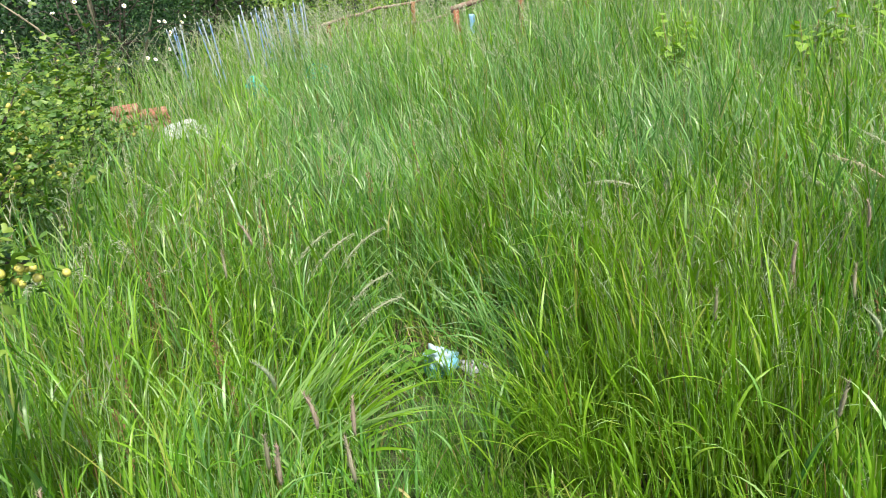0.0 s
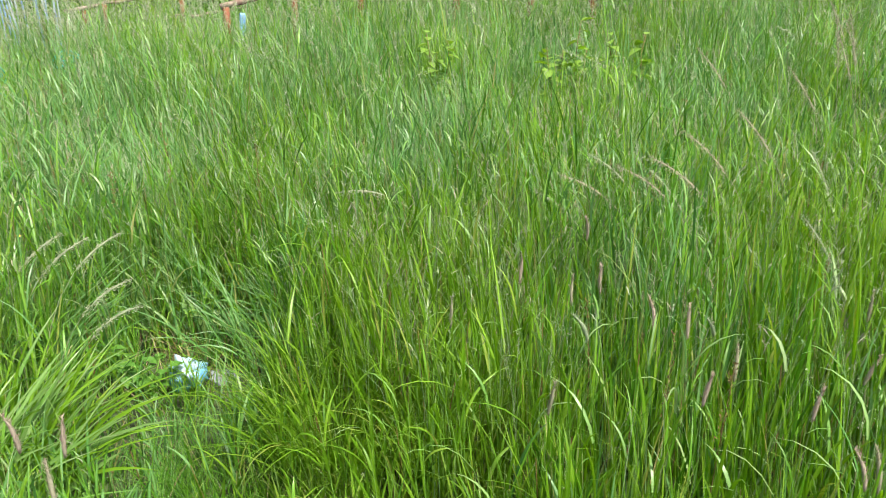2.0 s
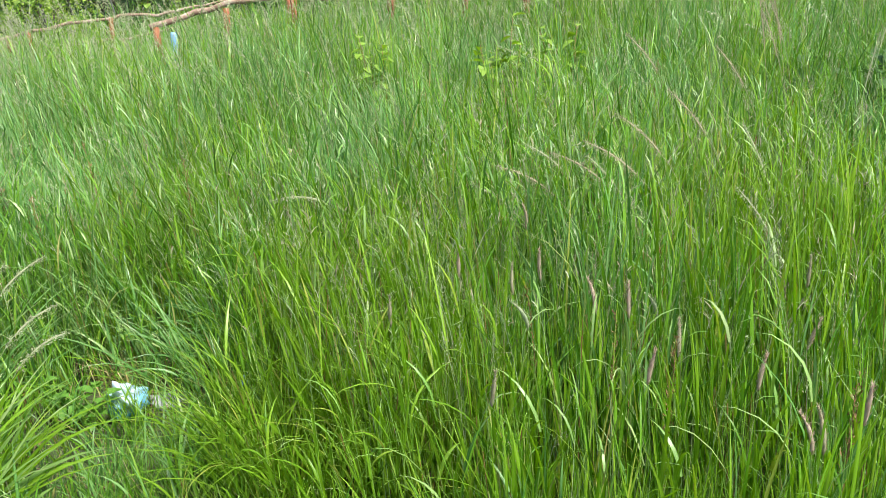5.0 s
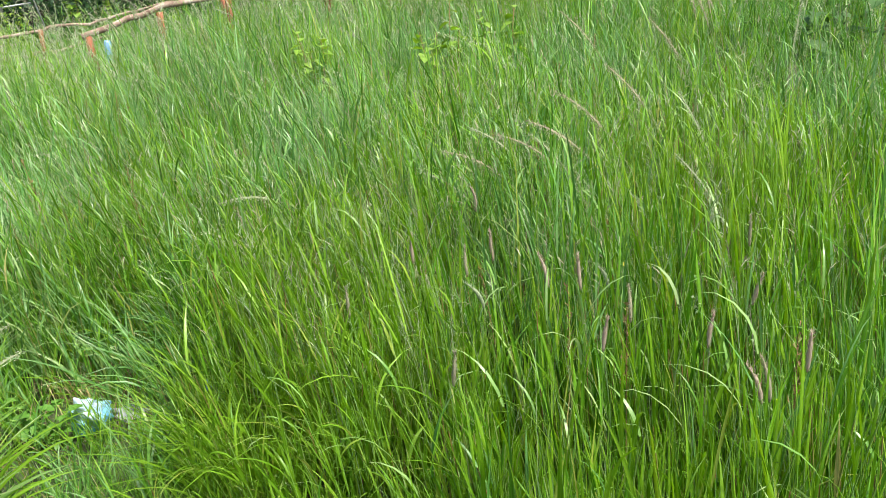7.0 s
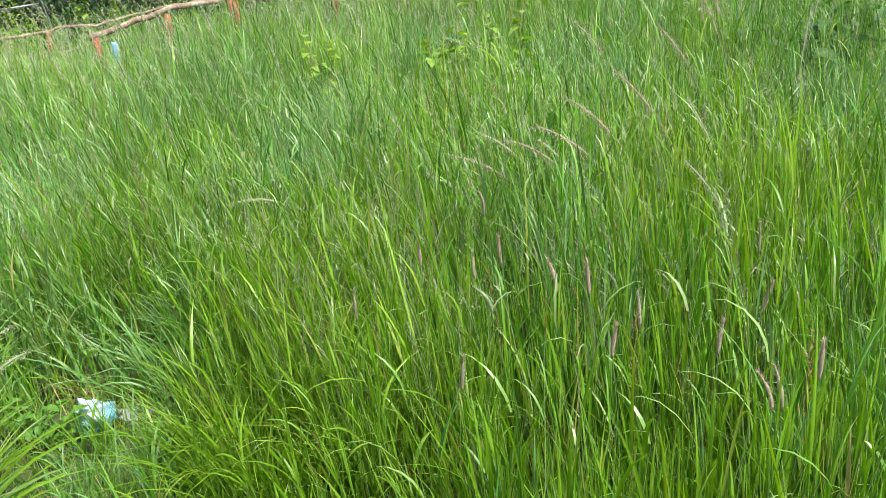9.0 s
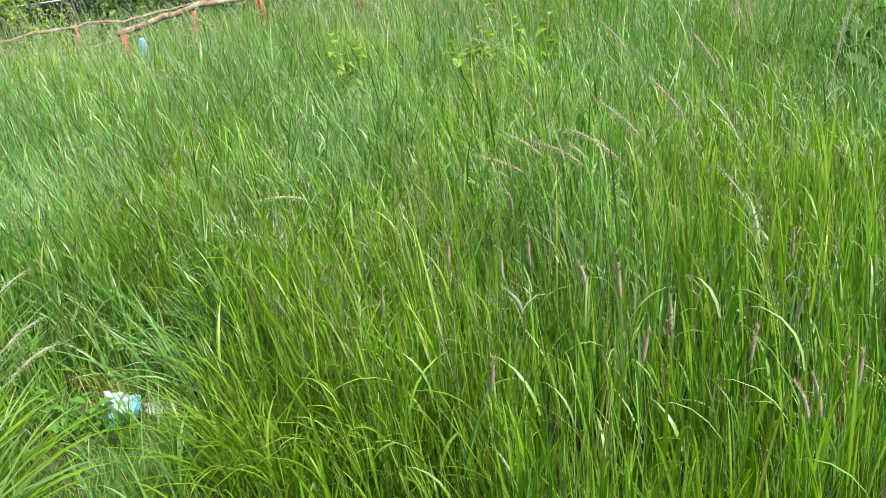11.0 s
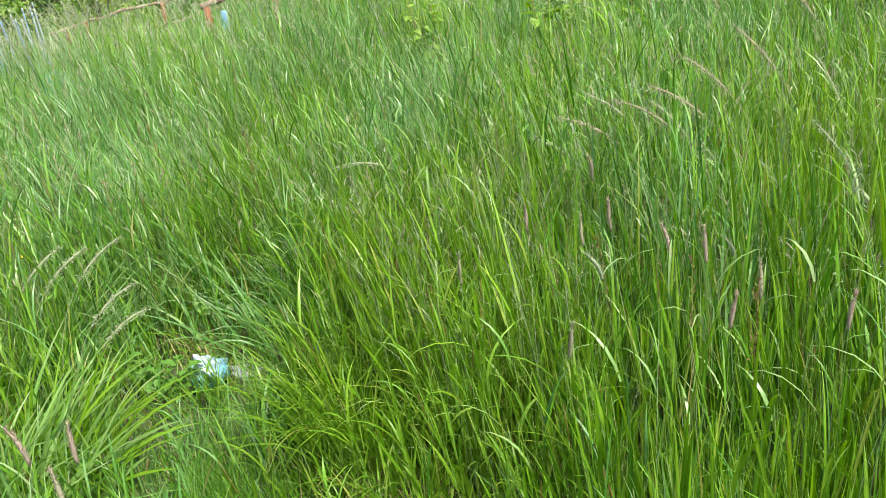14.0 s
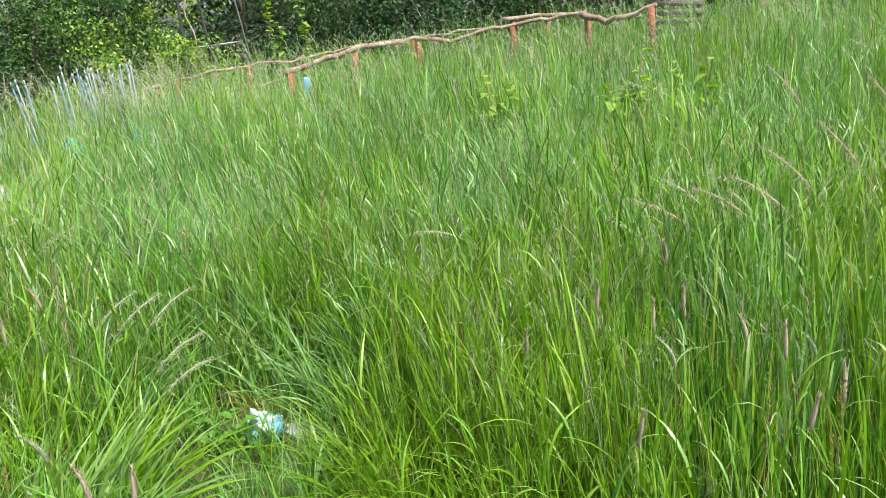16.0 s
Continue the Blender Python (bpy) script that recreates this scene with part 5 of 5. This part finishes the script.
for i, (px, py, hh) in enumerate(((2.85, 4.0, 0.95), (3.1, 4.4, 1.0), (3.3, 3.9, 1.0), (2.7, 4.7, 0.9), (3.6, 4.8, 1.0))):
    leafy_plant("dock_plant", px, py, hh, 5, 10, DOCK_LEAF, "broad-leaved dark green dock plant in meadow grass", "dock", STEM, 20 + i, 0.28, 0.3, "dock plants")

# ---------- gooseberry bushes ----------
BERRY = rough_material("ripe_gooseberry_skin", [(0.0, (0.34, 0.33, 0.05)), (0.5, (0.48, 0.44, 0.09)), (1.0, (0.56, 0.50, 0.16))], scale=60, fine=200, rough=0.3, bump=0.1)
GB_LEAF = leaf_material("gooseberry_leaf", [(0.0, (0.042, 0.108, 0.019)), (0.5, (0.095, 0.185, 0.026)), (1.0, (0.22, 0.31, 0.042))], through_light=0.3, rough=0.5)
bs = np.linspace(-1, 1, 8)
berry_me = tube_mesh("berry", np.c_[0 * bs, 0 * bs, 0.0095 * bs], 0.0085 * np.sqrt(np.maximum(1 - bs ** 2, 0.01)), BERRY, 10)


def gooseberry(x, y, arms, seed, berries, leaves, label, fluff, ripe, big=1.0, first=4.5, arch=0.85, laden=0.0):
    """Arching thorny branches with small lobed leaves and berries hung below them; arms: tip offsets from the foot."""
    r = np.random.default_rng(seed)
    ob = thing("gooseberry_bush", pose(x, y, ground_at(x, y)), label, "gooseberry bush", "gooseberry bushes")
    lines = []
    for i, tipv in enumerate(arms):
        tipv = np.array(tipv)
        mid = tipv * np.array([0.45, 0.45, 0.0]) + np.array([0, 0, tipv[2] * arch])
        s = np.linspace(0, 1, 12)[:, None]
        pts = 2 * s * (1 - s) * mid + s ** 2 * tipv + np.c_[r.normal(0, 0.008, 12), r.normal(0, 0.008, 12), np.zeros(12)]
        pts[0] = (0.02 * math.cos(i), 0.02 * math.sin(i), -0.03)
        lines.append(pts)
        part("branch", tube_mesh("branch", pts, np.linspace(0.007, 0.002, 12), BARK, 6, 0.05, i), ob)
    lines = np.array(lines)
    cloud = Heap()
    n = leaves
    k, f = r.integers(0, len(lines), n), r.uniform(first, 11, n)
    i = np.minimum(f.astype(int), 10)
    u = (f - i)[:, None]
    c = lines[k, i] * (1 - u) + lines[k, i + 1] * u + r.normal(0, fluff, (n, 3))
    # five-lobed leaves, one fan each
    for lobe in range(n):
        e = r.standard_normal(3) * 0.5 + np.array([0, 0, 1.0])
        e /= np.linalg.norm(e)
        a = np.cross(e, r.standard_normal(3))
        a /= np.linalg.norm(a)
        b = np.cross(e, a)
        ang = np.linspace(-2.4, 2.4, 11)
        rad = big * r.uniform(0.013, 0.024) * (0.84 + 0.16 * np.cos(ang * 3.75))
        ring = c[lobe] + (np.cos(ang) * rad)[:, None] * a + (np.sin(ang) * rad)[:, None] * b - e * 0.004
        cloud.add(np.concatenate([c[lobe][None], ring]), np.array([[0, j, j + 1] for j in range(1, 11)]))
    part("foliage", cloud.mesh("foliage", GB_LEAF), ob)
    for _ in range(berries):
        kk, ii = r.integers(0, len(lines)) if r.random() > laden else r.integers(0, 3), r.integers(int(first) + 1, 12)
        p = lines[kk, ii] + r.normal(0, 0.025 - 0.012 * laden, 3) - np.array([0, 0, 0.035 - 0.012 * laden])
        part("berry", berry_me, ob, m=pose(*p, r.uniform(-30, 30), r.uniform(-30, 30), 0) @ Matrix.Scale(ripe * r.uniform(0.75, 1.1), 4))


NEAR_ARMS = [(0.504, 0.292, 1.17), (0.47, 0.28, 1.19), (0.41, 0.22, 1.30), (0.40, 0.18, 1.24), (0.44, 0.15, 1.08), (0.37, 0.08, 1.10), (0.32, 0.17, 1.29), (0.36, 0.14, 1.18), (-0.2, 0.35, 1.15), (-0.4, -0.1, 1.0), (0.0, -0.3, 0.9)]
gooseberry(-1.72, 0.80, NEAR_ARMS, 5, 54, 900, "gooseberry bush with ripe yellow-green berries overhanging tall grass", 0.034, 1.0, 0.85, 7.5, 1.12, 0.55)
gooseberry(-2.60, 2.02, [(0.36, 0.2, 1.3), (0.42, 0.1, 1.15), (0.2, 0.5, 1.38), (-0.1, 0.4, 1.45), (-0.45, 0.1, 1.4), (0.3, -0.25, 1.3), (-0.2, -0.45, 1.35), (0.1, 0.1, 1.5), (0.42, 0.3, 1.15), (0.3, -0.3, 1.2), (-0.5, 0.4, 1.2), (0.0, 0.6, 1.1)], 6, 130, 5200, "dense gooseberry bush with small lobed leaves and berries", 0.10, 1.1, 0.78, 6.5)
gooseberry(-3.05, 3.30, [(0.25, 0.2, 1.2), (0.3, -0.1, 1.05), (0.15, 0.3, 1.3), (-0.1, 0.25, 1.3), (-0.25, 0.1, 1.2), (0.2, -0.2, 1.1), (0.1, 0.05, 1.35), (0.3, 0.2, 0.9)], 7, 30, 1700, "yellowish gooseberry bush standing in tall meadow grass", 0.06, 1.15)

# ---------- wild rose in the hedge ----------
ROSE = rough_material("white_rose_petal", [(0.0, (0.74, 0.72, 0.68)), (1.0, (0.88, 0.86, 0.83))], scale=30, rough=0.6, bump=0.1)
POLLEN = rough_material("yellow_stamens", [(0.0, (0.5, 0.34, 0.05)), (1.0, (0.7, 0.5, 0.1))], scale=90)
pet = Heap()
for i in range(5):
    a = i * 2 * math.pi / 5
    ang = np.linspace(-0.55, 0.55, 6) + a
    rim = np.c_[0.021 * np.cos(ang), 0.021 * np.sin(ang), np.full(6, 0.007)]
    pet.add(np.concatenate([[(0, 0, 0)], rim]), np.array([[0, j, j + 1] for j in range(1, 6)]))
petal_me = pet.mesh("petals", ROSE)
eye_me = tube_mesh("stamens", [(0, 0, 0.0), (0, 0, 0.006), (0, 0, 0.010)], [0.008, 0.010, 0.004], POLLEN, 8)
rose = plant_woody("rose_bush", woody(41, 2.3, 1.25, 7000, 0.05, LEAF_DARK, stems=6), -6.05, 7.75, "dark green wild rose bush with white blossoms", "rose bush")
rr = np.random.default_rng(9)
for i in range(34):
    a = rr.uniform(-2.6, 0.4)
    h = rr.uniform(0.8, 2.0)
    rad = 1.05 * math.sqrt(max(0.1, 1 - ((h - 1.1) / 1.5) ** 2))
    fl = part("blossom", petal_me, rose, "open white five-petalled blossom", pose(rad * math.cos(a), rad * math.sin(a), h, rr.uniform(30, 80), 0, math.degrees(a) + 90))
    part("stamens", eye_me, fl)
for i in range(7):
    a = rr.uniform(-2.4, 0.2)
    p1 = np.array([math.cos(a) * 1.2, math.sin(a) * 1.2, rr.uniform(0.9, 2.2)])
    part("dead_branch", tube_mesh("dead_branch", [(0.1 * math.cos(a), 0.1 * math.sin(a), 0), p1 * [0.6, 0.6, 0.75], p1], [0.016, 0.011, 0.005], DRY_VINE, 6, 0.08, i), rose, "bare grey dead branch")

# buttercups low in the grass
BUTTER = rough_material("buttercup_petal", [(0.0, (0.70, 0.50, 0.03)), (1.0, (0.82, 0.66, 0.06))], scale=60, rough=0.35, bump=0.05)
cup = Heap()
for i in range(5):
    ang = np.linspace(-0.6, 0.6, 5) + i * 2 * math.pi / 5
    cup.add(np.concatenate([[(0, 0, 0)], np.c_[0.010 * np.cos(ang), 0.010 * np.sin(ang), np.full(5, 0.005)]]), np.array([[0, j, j + 1] for j in range(1, 5)]))
cup_me = cup.mesh("flower", BUTTER)
cane_me = tube_mesh("stem", np.linspace((0, 0, -0.02), (0.01, 0, 0.5), 5), np.full(5, 0.0009), STEM, 4)
for i, (px, py) in enumerate(((-1.75, 2.7), (-1.62, 2.85), (-1.9, 2.9), (-2.0, 2.6), (1.5, 2.9), (-1.5, 3.1), (0.95, 2.25))):
    b = thing("buttercup", pose(px, py, ground_at(px, py), 0, 0, i * 50), "small yellow buttercup standing in meadow grass", "flower", "buttercups")
    part("stem", cane_me, b)
    part("flower", cup_me, b, m=pose(0.01, 0, 0.5, 15, 10, 0))
